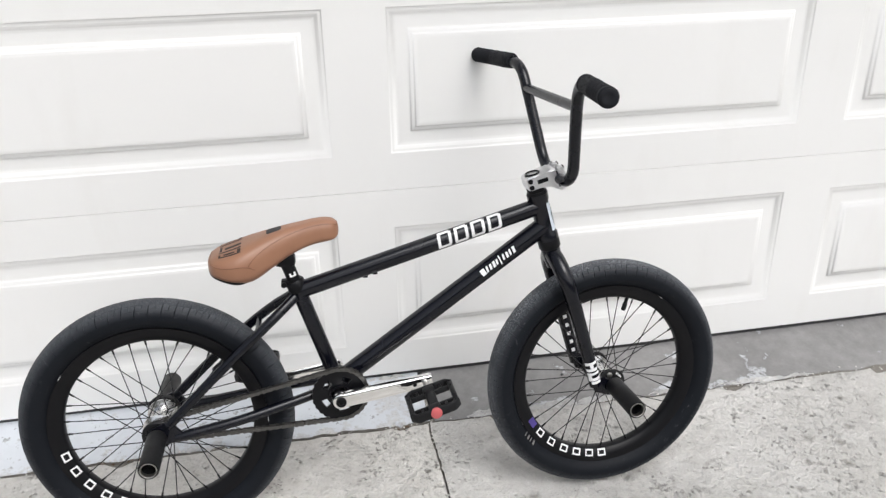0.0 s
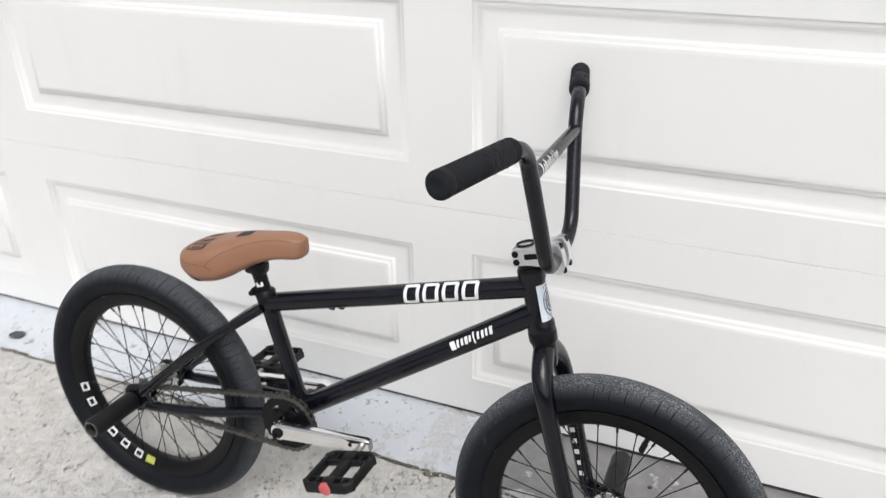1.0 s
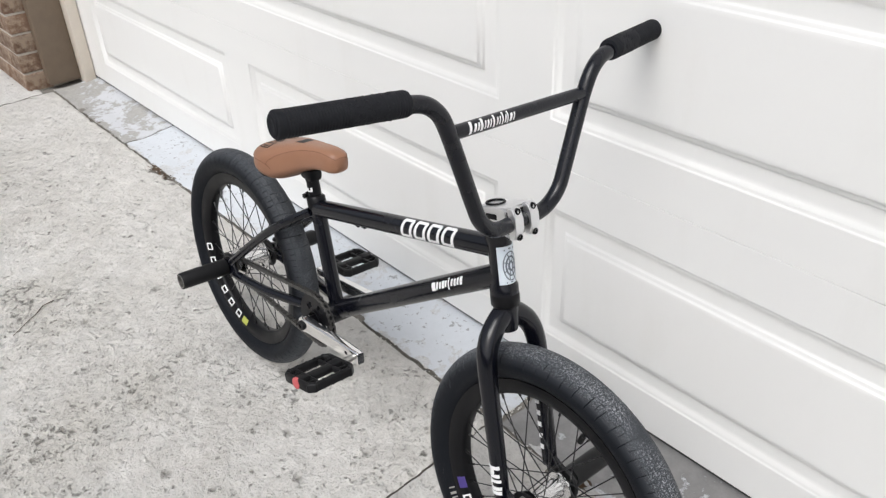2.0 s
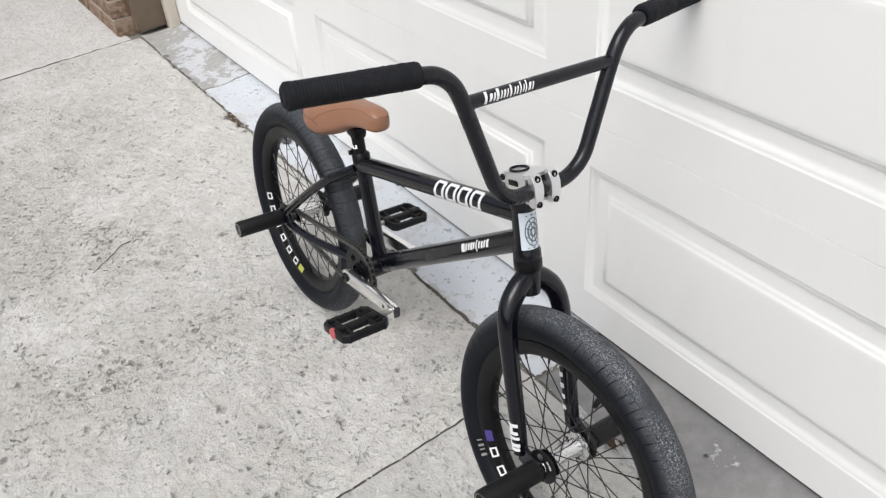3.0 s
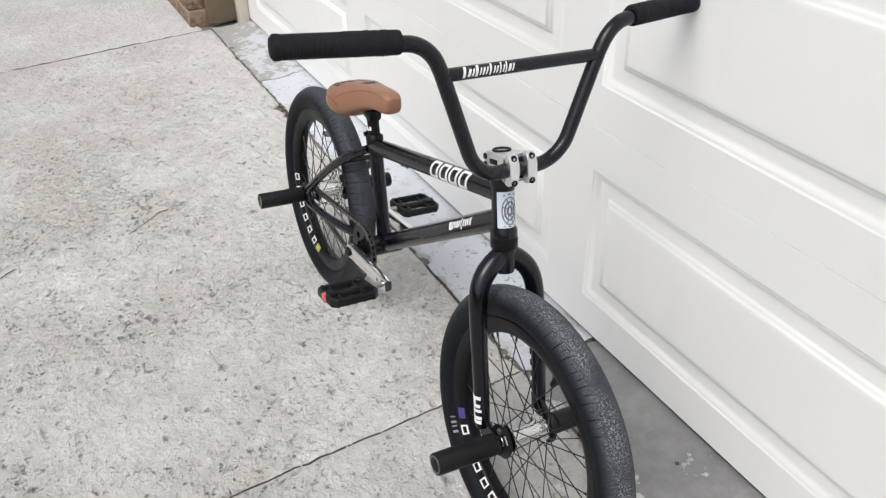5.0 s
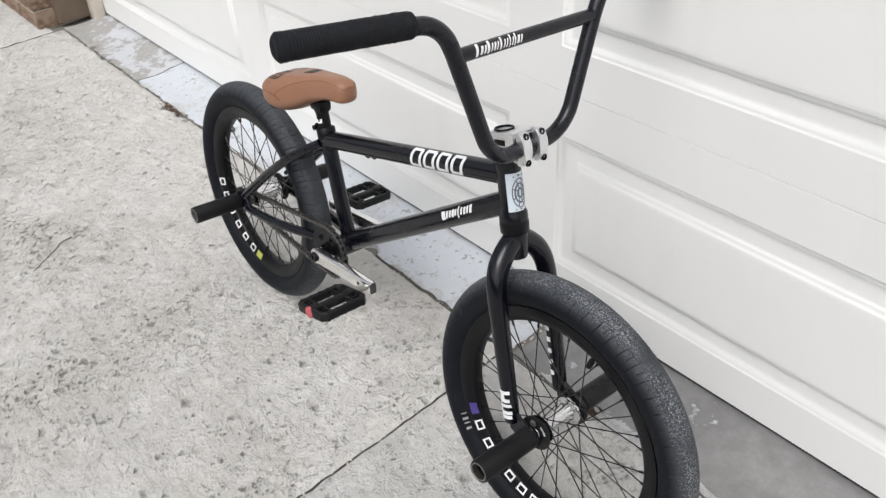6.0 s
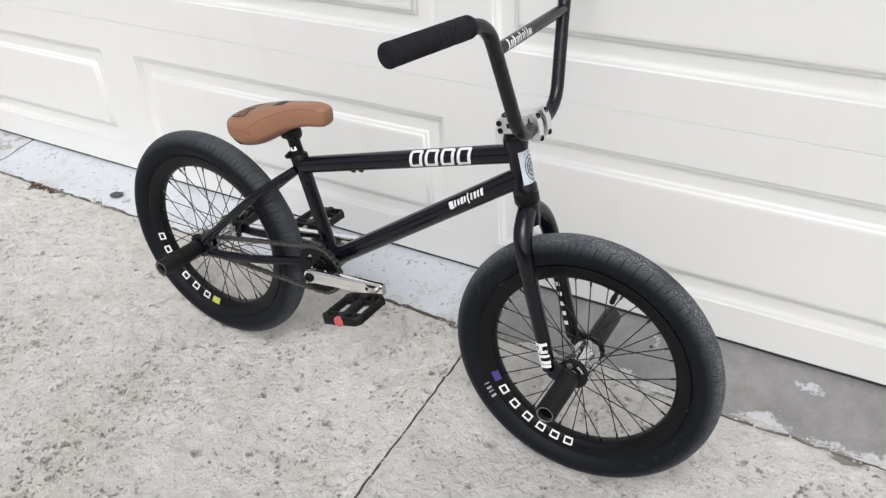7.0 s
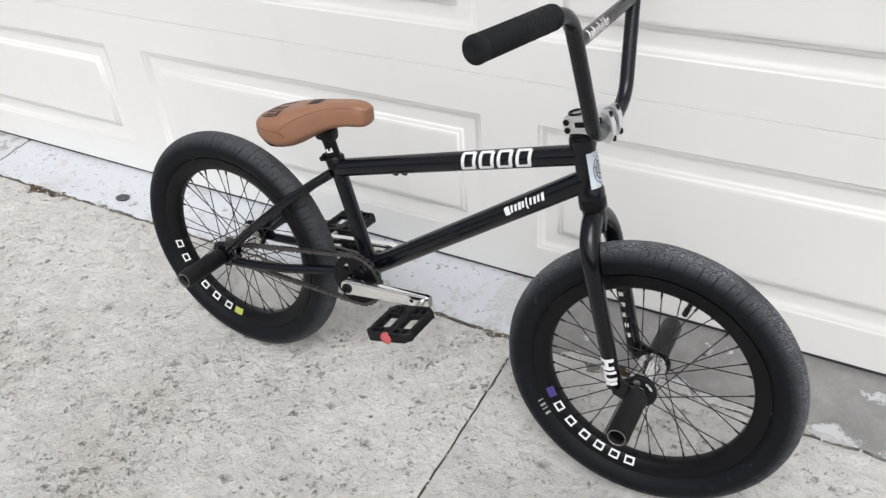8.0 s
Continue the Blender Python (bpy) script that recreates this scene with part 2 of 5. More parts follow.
def tyre_rubber(name, dust):
    """Black rubber; shallow block tread along the crown, grey dust and scuffs on it; sky sheen is in the crown's
    colour.
    """
    m, n, l, b = material(name, 0.72)
    uv = coords(n, "UV")
    v = coords(n)
    across = axis_of(n, l, uv, 1)
    crown = ramp(n, l, calc(n, l, "ABSOLUTE", calc(n, l, "SUBTRACT", across, 0.5), 0.0), 0.285, 0.13)
    band = ramp(n, l, calc(n, l, "ABSOLUTE", calc(n, l, "SUBTRACT", across, 0.47), 0.0), 0.185, 0.045)
    d1, d2 = noise_tex(n, l, v, 400, 4, 0.75), noise_tex(n, l, v, 11, 5)
    grey = calc(n, l, "MULTIPLY", calc(n, l, "MULTIPLY", ramp(n, l, d1, 0.50, 0.62), ramp(n, l, d2, 0.30, 0.52)), calc(n, l, "MULTIPLY", band, dust))
    side = blend(n, l, d2, (0.0048, 0.0058, 0.0082), (0.0090, 0.0107, 0.0146))
    # lighter crown: the sheen of the sky put into the base colour
    top = blend(n, l, noise_tex(n, l, v, 45, 5, 0.7), (0.016, 0.0190, 0.024), (0.046, 0.0510, 0.059))
    c = blend(n, l, crown, side, top)
    # faint scuffs drawn round the sides and shoulders
    scuff = calc(n, l, "MULTIPLY", ramp(n, l, noise_tex(n, l, v, 70, 6, 0.8, (1, 4, 1)), 0.60, 0.70), ramp(n, l, noise_tex(n, l, v, 9, 3), 0.50, 0.62))
    c = blend(n, l, calc(n, l, "MULTIPLY", scuff, 0.42), c, (0.15, 0.155, 0.165))
    l.new(blend(n, l, grey, c, (0.27, 0.28, 0.30)), b.inputs["Base Color"])
    l.new(ramp(n, l, crown, 0, 1, 0.55, 0.66), b.inputs["Roughness"])
    l.new(ramp(n, l, crown, 0, 1, 0.14, 0.40), b.inputs["Specular IOR Level"])
    bump(n, l, b, d1, 0.3, 0.001)
    return m


def leather():
    m, n, l, b = material("tan_leatherette", 0.42)
    v = coords(n)
    t = noise_tex(n, l, v, 22, 4)
    l.new(blend(n, l, t, (0.232, 0.110, 0.062), (0.292, 0.145, 0.086)), b.inputs["Base Color"])
    vo = n.new("ShaderNodeTexVoronoi")
    vo.inputs["Scale"].default_value = 900
    l.new(v, vo.inputs["Vector"])
    bump(n, l, b, vo.outputs["Distance"], 0.12, 0.0006)
    return m


def brick_clay():
    m, n, l, b = material("red_brown_brick", 0.9)
    v = coords(n)
    r = n.new("ShaderNodeObjectInfo").outputs["Random"]
    t = noise_tex(n, l, v, 30, 5, 0.7)
    c = blend(n, l, r, (0.095, 0.055, 0.036), (0.175, 0.105, 0.069))
    c = blend(n, l, calc(n, l, "MULTIPLY", ramp(n, l, t, 0.4, 0.7), 0.7), c, (0.28, 0.19, 0.13))
    smear = ramp(n, l, noise_tex(n, l, coords(n, "Generated"), 2.6, 6, 0.75), 0.52, 0.62)
    wash = ramp(n, l, noise_tex(n, l, v, 14, 6, 0.75), 0.50, 0.60)
    c = blend(n, l, calc(n, l, "MULTIPLY", calc(n, l, "MAXIMUM", smear, wash), 0.42), c, (0.44, 0.365, 0.285))
    l.new(blend(n, l, ramp(n, l, noise_tex(n, l, v, 8, 3), 0.62, 0.75), c, (0.12, 0.075, 0.05)), b.inputs["Base Color"])
    bump(n, l, b, noise_tex(n, l, v, 120, 5, 0.7), 0.6, 0.004)
    return m


DOOR = door_paint()
HOLES = ((-0.518, -0.898, 0.013), (-0.541, -0.937, 0.009), (-0.534, -1.065, 0.012), (-0.650, -1.154, 0.011), (-0.890, -0.725, 0.015), (-0.703, -0.799, 0.010),
         (-0.403, -1.059, 0.011), (-0.104, -0.964, 0.010), (-0.152, -0.744, 0.009), (0.022, -0.812, 0.009), (-0.257, -0.795, 0.015), (-0.165, -0.903, 0.009),
         (-1.012, -1.093, 0.011), (-0.584, -0.598, 0.013), (-0.005, -0.454, 0.011), (-0.126, -0.493, 0.009), (-0.175, -0.545, 0.014), (-0.051, -0.599, 0.012),
         (-0.349, -0.441, 0.017), (-0.100, -0.418, 0.010), (0.061, -0.599, 0.008), (-0.079, -0.535, 0.007))
DRIVE = concrete("pitted_driveway_concrete", (0.462, 0.448, 0.423), (0.748, 0.730, 0.700), 1.0, HOLES)
EAST_HOLES = ((0.528, -0.469, 0.018), (0.299, -0.485, 0.016), (0.307, -0.595, 0.011), (1.02, -0.42, 0.020), (1.09, -0.45, 0.016), (1.06, -0.52, 0.018), (1.15, -0.40, 0.015),
              (0.97, -0.50, 0.012), (1.22, -0.48, 0.018), (1.13, -0.58, 0.014), (0.90, -0.58, 0.013))
DRIVE_WEST = concrete("smoother_driveway_concrete", (0.51, 0.497, 0.476), (0.74, 0.726, 0.70), 0.45)
DRIVE_EAST = concrete("darker_driveway_concrete", (0.425, 0.415, 0.398), (0.675, 0.662, 0.640), 0.8, EAST_HOLES)
APRON_PAINT = flaking_paint("pale_blue_grey_floor_paint", (0.505, 0.530, 0.562), (0.345, 0.348, 0.353), 0.545, -0.160)
APRON_WORN = flaking_paint("worn_pale_blue_floor_paint", (0.48, 0.492, 0.515), (0.245, 0.240, 0.228), 0.515, -0.15)
SPOTS = ((0.84, -0.050, 0.10, 0.035), (0.77, -0.168, 0.10, 0.028), (0.97, -0.172, 0.12, 0.026), (0.44, -0.172, 0.10, 0.026), (1.45, -0.14, 0.16, 0.035), (0.25, -0.12, 0.06, 0.03))
APRON_BARE = flaking_paint("grey_trowelled_concrete", (0.42, 0.430, 0.446), (0.160, 0.157, 0.156), 0.395, None, -0.160, SPOTS)
SOIL = plain("dark_joint_dirt_and_gap_shade", (0.185, 0.172, 0.153), 0.95, 0, 120, 0.4, 0.5)
YARD = concrete("far_yard_concrete", (0.36, 0.35, 0.32), (0.48, 0.47, 0.44), 0.6)
BRICK = brick_clay()
MORTAR = plain("grey_mortar", (0.46, 0.42, 0.37), 0.95, 0, 80, 0.2, 0.4)
BROWN = plain("brown_painted_timber", (0.165, 0.124, 0.088), 0.6, 0, 25, 0.15, 0.1)
CREAM = plain("cream_painted_jamb", (0.66, 0.60, 0.52), 0.5, 0, 25, 0.06, 0.05)
WALLP = plain("pale_render", (0.6, 0.57, 0.52), 0.9, 0, 30, 0.1, 0.3)
BACK = plain("unseen_grey_green_backdrop", (0.16, 0.16, 0.13), 0.9, 0, 4, 0.3)
SEAL = plain("black_rubber_seal", (0.05, 0.05, 0.052), 0.8, 0, 60, 0.3, 0.2)
TIMBER = plain("weathered_yellow_timber", (0.48, 0.385, 0.255), 0.8, 0, 20, 0.3, 0.3)
GLOSS = plain("gloss_black_paint", (0.0028, 0.0032, 0.0064), 0.22, 0, 40, 0.3, 0.0, 0.10, 0.36)
SATIN = plain("satin_black_paint", (0.0042, 0.0048, 0.0085), 0.25, 0, 60, 0.3, 0.0, 0.0, 0.38)
BLACKALU = plain("black_anodised_alloy", (0.0036, 0.0036, 0.0048), 0.36, 0.0, 50, 0.3, 0.0, 0.0, 0.21)
PLASTIC = plain("black_moulded_plastic", (0.0060, 0.0061, 0.0070), 0.48, 0, 90, 0.25, 0.08, 0.0, 0.28)
GRIP = plain("black_grip_rubber", (0.0115, 0.0122, 0.0150), 0.7, 0, 120, 0.35, 0.15, 0.0, 0.18)
TYRE_F = tyre_rubber("dusty_tyre_rubber", 1.0)
TYRE_R = tyre_rubber("tyre_rubber", 0.30)
LEATHER = leather()
STITCH = plain("dark_brown_thread", (0.185, 0.086, 0.050), 0.8, 0, 200, 0.2)
INK = plain("dark_brown_print", (0.035, 0.022, 0.018), 0.7, 0, 90, 0.4)
CHROME = plain("polished_chrome", (0.93, 0.92, 0.91), 0.06, 1.0, 30, 0.05)
SILVER = plain("bead_blasted_silver_alloy", (0.78, 0.78, 0.79), 0.38, 1.0, 200, 0.06, 0.05)
HUBSILVER = plain("polished_hub_alloy", (0.72, 0.72, 0.72), 0.16, 1.0, 60, 0.06)
STEEL = plain("worn_bare_steel", (0.45, 0.44, 0.42), 0.35, 1.0, 90, 0.25)
CHAINM = plain("oily_dark_chain_steel", (0.115, 0.112, 0.108), 0.32, 0.85, 150, 0.5)
SPOKE = plain("black_spoke_steel", (0.006, 0.006, 0.007), 0.35, 0.2, 60, 0.2)
WHITE = plain("white_vinyl", (0.80, 0.80, 0.80), 0.45, 0, 60, 0.05)
PALEBLUE = plain("pale_blue_sticker", (0.62, 0.68, 0.74), 0.4, 0, 60, 0.06)
DARKINK = plain("dark_blue_grey_print", (0.13, 0.15, 0.18), 0.5, 0, 60, 0.3)
RED = plain("faded_red_plastic", (0.50, 0.10, 0.105), 0.55, 0, 60, 0.1)
PURPLE = plain("purple_sticker", (0.06, 0.04, 0.20), 0.4, 0, 60, 0.2)
LIME = plain("lime_yellow_sticker", (0.46, 0.49, 0.10), 0.4, 0, 60, 0.15)
LEAFM = plain("dry_leaf_litter", (0.10, 0.064, 0.04), 0.9, 0, 90, 0.5, 0.5)
TWIGM = plain("grey_brown_twig", (0.10, 0.08, 0.06), 0.9, 0, 90, 0.4, 0.3)
GRITM = plain("pale_concrete_grit", (0.55, 0.535, 0.50), 0.9, 0, 90, 0.4, 0.3)
CEMENT = plain("crumbling_pale_cement", (0.50, 0.497, 0.488), 0.9, 0, 70, 0.36, 0.8)
PEBBLE = plain("dark_pebble", (0.07, 0.07, 0.075), 0.8, 0, 60, 0.3, 0.3)


# ================= mesh helpers =================
def part(name, bm, mat, parent=None, label="", smooth=40):
    bmesh.ops.recalc_face_normals(bm, faces=bm.faces)
    me = bpy.data.meshes.new(name)
    bm.to_mesh(me)
    bm.free()
    me.materials.append(mat)
    if smooth:
        me.polygons.foreach_set("use_smooth", [True] * len(me.polygons))
        me.set_sharp_from_angle(angle=radians(smooth))
    ob = new(name, me)
    ob.parent = parent
    return tagged(ob, label)


def thing(name, label, category, kind="", group="", m=None):
    e = tagged(new(name), label, category, group, kind)
    if m is not None:
        e.matrix_world = m
    return e


def box(bm, c, size, bevel=0.0, m=None, segs=2):
    r = bmesh.ops.create_cube(bm, size=1.0)
    vs = r["verts"]
    for v in vs:
        v.co = Vector((v.co.x * size[0], v.co.y * size[1], v.co.z * size[2]))
    if bevel:
        es = list({e for v in vs for e in v.link_edges})
        vs = list({v for f in bmesh.ops.bevel(bm, geom=es, offset=bevel, segments=segs, affect="EDGES", profile=0.5)["faces"] for v in f.verts} | {v for v in vs if v.is_valid})
    for v in vs:
        v.co = v.co + Vector(c)
        if m is not None:
            v.co = m @ v.co
    return bm


def curve_pts(pts, n=8):
    """A smooth line through the points (Catmull-Rom)."""
    p = [Vector(q) for q in pts]
    p = [2 * p[0] - p[1]] + p + [2 * p[-1] - p[-2]]
    out = []
    for i in range(1, len(p) - 2):
        for k in range(n):
            t = k / n
            a, b, c, d = p[i - 1 : i + 3]
            out.append(0.5 * (2 * b + (c - a) * t + (2 * a - 5 * b + 4 * c - d) * t * t + (3 * b - a - 3 * c + d) * t**3))
    return out + [p[-2]]


def rounded(pts, r, n=6):
    """A polyline with its corners turned into bends of about radius r."""
    p = [Vector(q) for q in pts]
    out = [p[0]]
    for a, b, c in zip(p, p[1:], p[2:]):
        u, v = (a - b), (c - b)
        k = min(r, u.length * 0.49, v.length * 0.49)
        s, e = b + u.normalized() * k, b + v.normalized() * k
        for i in range(n + 1):
            t = i / n
            out.append((1 - t) ** 2 * s + 2 * t * (1 - t) * b + t * t * e)
    return out + [p[-1]]


def sweep(bm, pts, radius, seg=18, cap=True, flat=1.0):
    """A tube along the points; radius: a number or one for each point."""
    p = [Vector(q) for q in pts]
    rad = radius if isinstance(radius, (list, tuple)) else [radius] * len(p)
    t0 = (p[1] - p[0]).normalized()
    side = t0.orthogonal().normalized() if abs(t0.y) > 0.9 else Vector((0, 1, 0)).cross(t0).normalized()
    rings, prev = [], t0
    for i, q in enumerate(p):
        t = (p[min(i + 1, len(p) - 1)] - p[max(i - 1, 0)]).normalized()
        side = (prev.rotation_difference(t) @ side)
        side = (side - t * side.dot(t)).normalized()
        prev, up = t, t.cross(side)
        rings.append([bm.verts.new(q + rad[i] * (math.cos(a) * side + flat * math.sin(a) * up)) for a in (2 * math.pi * k / seg for k in range(seg))])
    for a, b in zip(rings, rings[1:]):
        for k in range(seg):
            bm.faces.new((a[k], a[(k + 1) % seg], b[(k + 1) % seg], b[k]))
    if cap:
        bm.faces.new(rings[0][::-1]), bm.faces.new(rings[-1])
    return bm


def lathe(bm, profile, centre=(0, 0, 0), seg=48, closed=False, m=None):
    """Turns a profile of (radius, y) round the Y axis through the centre."""
    rings = []
    for k in range(seg):
        a = 2 * math.pi * k / seg
        ring = []
        for r, y in profile:
            co = Vector((centre[0] + r * math.cos(a), centre[1] + y, centre[2] + r * math.sin(a)))
            ring.append(bm.verts.new(m @ co if m is not None else co))
        rings.append(ring)
    n = len(profile)
    for a, b in zip(rings, rings[1:] + rings[:1]):
        for i in range(n if closed else n - 1):
            bm.faces.new((a[i], a[(i + 1) % n], b[(i + 1) % n], b[i]))
    if not closed:
        for i in (0, n - 1):
            if profile[i][0] > 1e-5:
                bm.faces.new([r[i] for r in rings])
    return bm


def spin(bm, base, along, profile, seg=24):
    """Turns a profile of (radius, distance) round the line from base in the direction along."""
    d = Vector(along).normalized()
    e = d.orthogonal().normalized()
    f = d.cross(e)
    rings = [[bm.verts.new(Vector(base) + d * h + r * (math.cos(a) * e + math.sin(a) * f)) for a in (2 * math.pi * k / seg for k in range(seg))] for r, h in profile]
    for a, b in zip(rings, rings[1:]):
        for k in range(seg):
            bm.faces.new((a[k], a[(k + 1) % seg], b[(k + 1) % seg], b[k]))
    bm.faces.new(rings[0]), bm.faces.new(rings[-1])
    return bm


def rod(bm, a, b, r, seg=14):
    return sweep(bm, [a, b], r, seg)


def tube_patch(bm, p0, p1, r, s0, s1, a0, a1, rim=0.0006, n=8, slant=0.0):
    """A thin curved plate on the tube p0-p1: from s0 to s1 metres along it, from angle a0 to a1 (0: near side, 90: up)."""
    p0, p1 = Vector(p0), Vector(p1)
    t = (p1 - p0).normalized()
    e = Vector((0, -1, 0))
    e = (e - t * e.dot(t)).normalized()
    u = e.cross(t)
    u = -u if u.z < 0 else u
    rows = []
    for i in range(n + 1):
        a = radians(a0 + (a1 - a0) * i / n)
        d = math.cos(a) * e + math.sin(a) * u
        k = slant * i / n
        rows.append([bm.verts.new(p0 + t * (s + k) + d * q) for s, q in ((s0, r - 0.0003), (s0, r + rim), (s1, r + rim), (s1, r - 0.0003))])
    for a, b in zip(rows, rows[1:]):
        for j in range(3):
            bm.faces.new((a[j], a[j + 1], b[j + 1], b[j]))
    bm.faces.new(rows[0]), bm.faces.new(rows[-1][::-1])
    return bm


def ring_patch(bm, c, y, r0, r1, a0, a1, n=4, h=0.0006):
    """A thin plate on the near side of a wheel, between two radii and two angles."""
    rows = []
    for i in range(n + 1):
        a = radians(a0 + (a1 - a0) * i / n)
        rows.append([bm.verts.new((c[0] + r * math.cos(a), y + d, c[2] + r * math.sin(a))) for r, d in ((r0, 0.0004), (r0, -h), (r1, -h), (r1, 0.0004))])
    for a, b in zip(rows, rows[1:]):
        for j in range(3):
            bm.faces.new((a[j], a[j + 1], b[j + 1], b[j]))
    bm.faces.new(rows[0]), bm.faces.new(rows[-1][::-1])
    return bm


def smooth01(t):
    t = max(0.0, min(1.0, t))
    return t * t * (3 - 2 * t)


def ground_z(x, y):
    """The drive falls away from the door and a little to the right."""
    return 0.0319 * max(-4.0, min(0.0, y)) - 0.0183 * smooth01(-y / 0.30) * max(-0.7, min(1.2, x)) + 0.0140 * smooth01(1 + y / 0.12)


# ================= ground =================
def slab(name, x0, x1, y0, y1, nx, ny, mat, parent, rough_edge=0.005, chips=(), label="", step=0.0, dense=2.0):
    """A cast slab with broken, uneven edges; chips: (x, y, radius) bitten out of its outline."""
    bm = bmesh.new()
    grid = []
    for j in range(ny + 1):
        v = 1 - (1 - j / ny) ** dense
        row = []
        for i in range(nx + 1):
            x, y = x0 + (x1 - x0) * i / nx, y0 + (y1 - y0) * v
            q = Vector((x * 9, y * 9, 3.1))
            wob = rough_edge * (noise.noise(q) + 0.7 * noise.noise(q * 4) + 0.5 * noise.noise(q * 11))
            ex = 1 if i == nx else (-1 if i == 0 else 0)
            ey = 1 if j == ny else (-1 if j == 0 else 0)
            jag = rough_edge * (0.2 * noise.noise(q) + 0.35 * noise.noise(q * 4) + 0.35 * noise.noise(q * 11))
            x2, y2 = x + jag * abs(ex) - ex * 0.0021, y + wob * abs(ey) - ey * 0.002
            z = ground_z(x2, y2) + step + 0.0016 * noise.noise(q * 0.6) + 0.0009 * noise.noise(q * 2.2)
            edge = min(x1 - x, x - x0, y1 - y, y - y0)
            z -= 0.005 * max(0.0, 1 - edge / 0.012) * (0.6 + noise.noise(q * 3))
            for cx, cy, cr in chips:
                d = math.hypot(x2 - cx, (y2 - cy) * 1.4) / cr + 0.45 * noise.noise(q * 5)
                z -= 0.022 * smooth01((1 - d) * 2.0)
            row.append(bm.verts.new((x2, y2, z)))
        grid.append(row)
    for a, b in zip(grid, grid[1:]):
        for i in range(nx):
            bm.faces.new((a[i], a[i + 1], b[i + 1], b[i]))
    loop = grid[0] + [r[-1] for r in grid[1:]] + grid[-1][-2::-1] + [r[0] for r in grid[-2:0:-1]]
    # the sides are coloured dark too, as the shade inside the gaps
    low = [bm.verts.new((v.co.x, v.co.y, v.co.z - 0.07)) for v in loop]
    for k in range(len(loop)):
        bm.faces.new((loop[k], loop[k - 1], low[k - 1], low[k])).material_index = 1
    ob = part(name, bm, mat, parent, label, 60)
    ob.data.materials.append(SOIL)
    return ob


def ground_sheet():
    bm = bmesh.new()
    xs = [-600, -120, -30, -9, -6.2, -6, -4, -2.6, -1, 0, 1, 2.6, 4.6, 4.8, 9, 30, 120, 600]
    ys = [-600, -120, -30, -9, -6.2, -6, -4, -2, -1, -0.5, -0.2, 0, 0.3, 2, 9, 30, 120, 600]
    grid = []
    for y in ys:
        row = []
        for x in xs:
            under = -6.1 < x < 4.7 and -6.1 < y < 0.5
            row.append(bm.verts.new((x, y, ground_z(x, y) - (0.013 if under else 0.004))))
        grid.append(row)
    for a, b in zip(grid, grid[1:]):
        for i in range(len(xs) - 1):
            bm.faces.new((a[i], a[i + 1], b[i + 1], b[i]))
    return tagged(part("ground", bm, SOIL, None, "", 0), "bare dark soil showing in the joints of the drive", "ground", kind="structure")


# the yard past the drive is one with the sheet, at its outer rim
sheet = ground_sheet()
sheet.data.materials.append(YARD)
for poly in sheet.data.polygons:
    c = poly.center
    poly.material_index = 0 if (-6.0 < c.x < 4.6 and -6.0 < c.y < 0.3) else 1
drive = thing("pavement", "pitted light grey concrete drive cast in slabs with dark joints", "driveway", "structure")
JX = 0.113
slab("slab", -2.640, JX, -6.0, -0.1965, 340, 130, DRIVE, drive, 0.006, [(-1.585, -0.20, 0.045), (-1.50, -0.195, 0.03), (-0.62, -0.19, 0.03), (0.045, -0.19, 0.024), (-2.2, -0.19, 0.03)])
slab("slab", JX + 0.001, 4.6, -6.0, -0.193, 340, 130, DRIVE_EAST, drive, 0.006, [(0.30, -0.20, 0.022), (0.95, -0.19, 0.03), (1.4, -0.2, 0.03)])
slab("slab", -6.0, -2.648, -6.0, -0.236, 120, 110, DRIVE_WEST, drive, 0.0025)
apron = thing("threshold_apron", "narrow concrete threshold strip with flaking pale blue paint", "apron", "structure")
slab("apron_slab", -2.66, -1.8815, -0.1885, 0.12, 150, 40, APRON_WORN, apron, 0.005, [(-2.35, -0.18, 0.03)], "flaking pale blue painted strip", dense=1.0)
slab("apron_slab", -1.88, 0.1212, -0.1885, 0.12, 260, 40, APRON_PAINT, apron, 0.005, [(-1.30, -0.185, 0.03), (-0.4, -0.185, 0.03), (0.03, -0.188, 0.018)], "flaking pale blue painted strip", dense=1.0)
slab("apron_slab", 0.1295, 4.4, -0.1875, 0.12, 260, 40, APRON_BARE, apron, 0.006, [(0.9, -0.19, 0.02)], "smooth grey strip with white paint remnants", step=-0.002, dense=1.0)


# ================= garage door =================
STEPS = ((0.0, 0.0), (0.0010, 0.0), (0.0020, 0.0004), (0.0036, 0.0018), (0.0050, 0.0021), (0.0088, 0.0024), (0.0108, 0.0030), (0.0165, 0.0062), (0.0195, 0.0070), (0.026, 0.0070), (0.048, 0.0070),
         (0.0500, 0.0069), (0.0515, 0.0064), (0.0535, 0.0041), (0.0548, 0.0036), (0.0600, 0.0032), (0.0613, 0.0027), (0.0633, 0.0005), (0.0650, 0.0), (0.074, 0.0), (0.092, 0.0))
COLS = ((-2.46, -1.290), (-1.146, -0.066), (0.072, 1.143), (1.279, 2.35))
ROWS_Z = ((0.026, 0.549, 0.120, 0.452), (0.549, 1.078, 0.640, 0.981), (1.078, 1.607, 1.169, 1.510), (1.607, 2.136, 1.698, 2.039))
DX0, DX1 = -2.64, 2.52


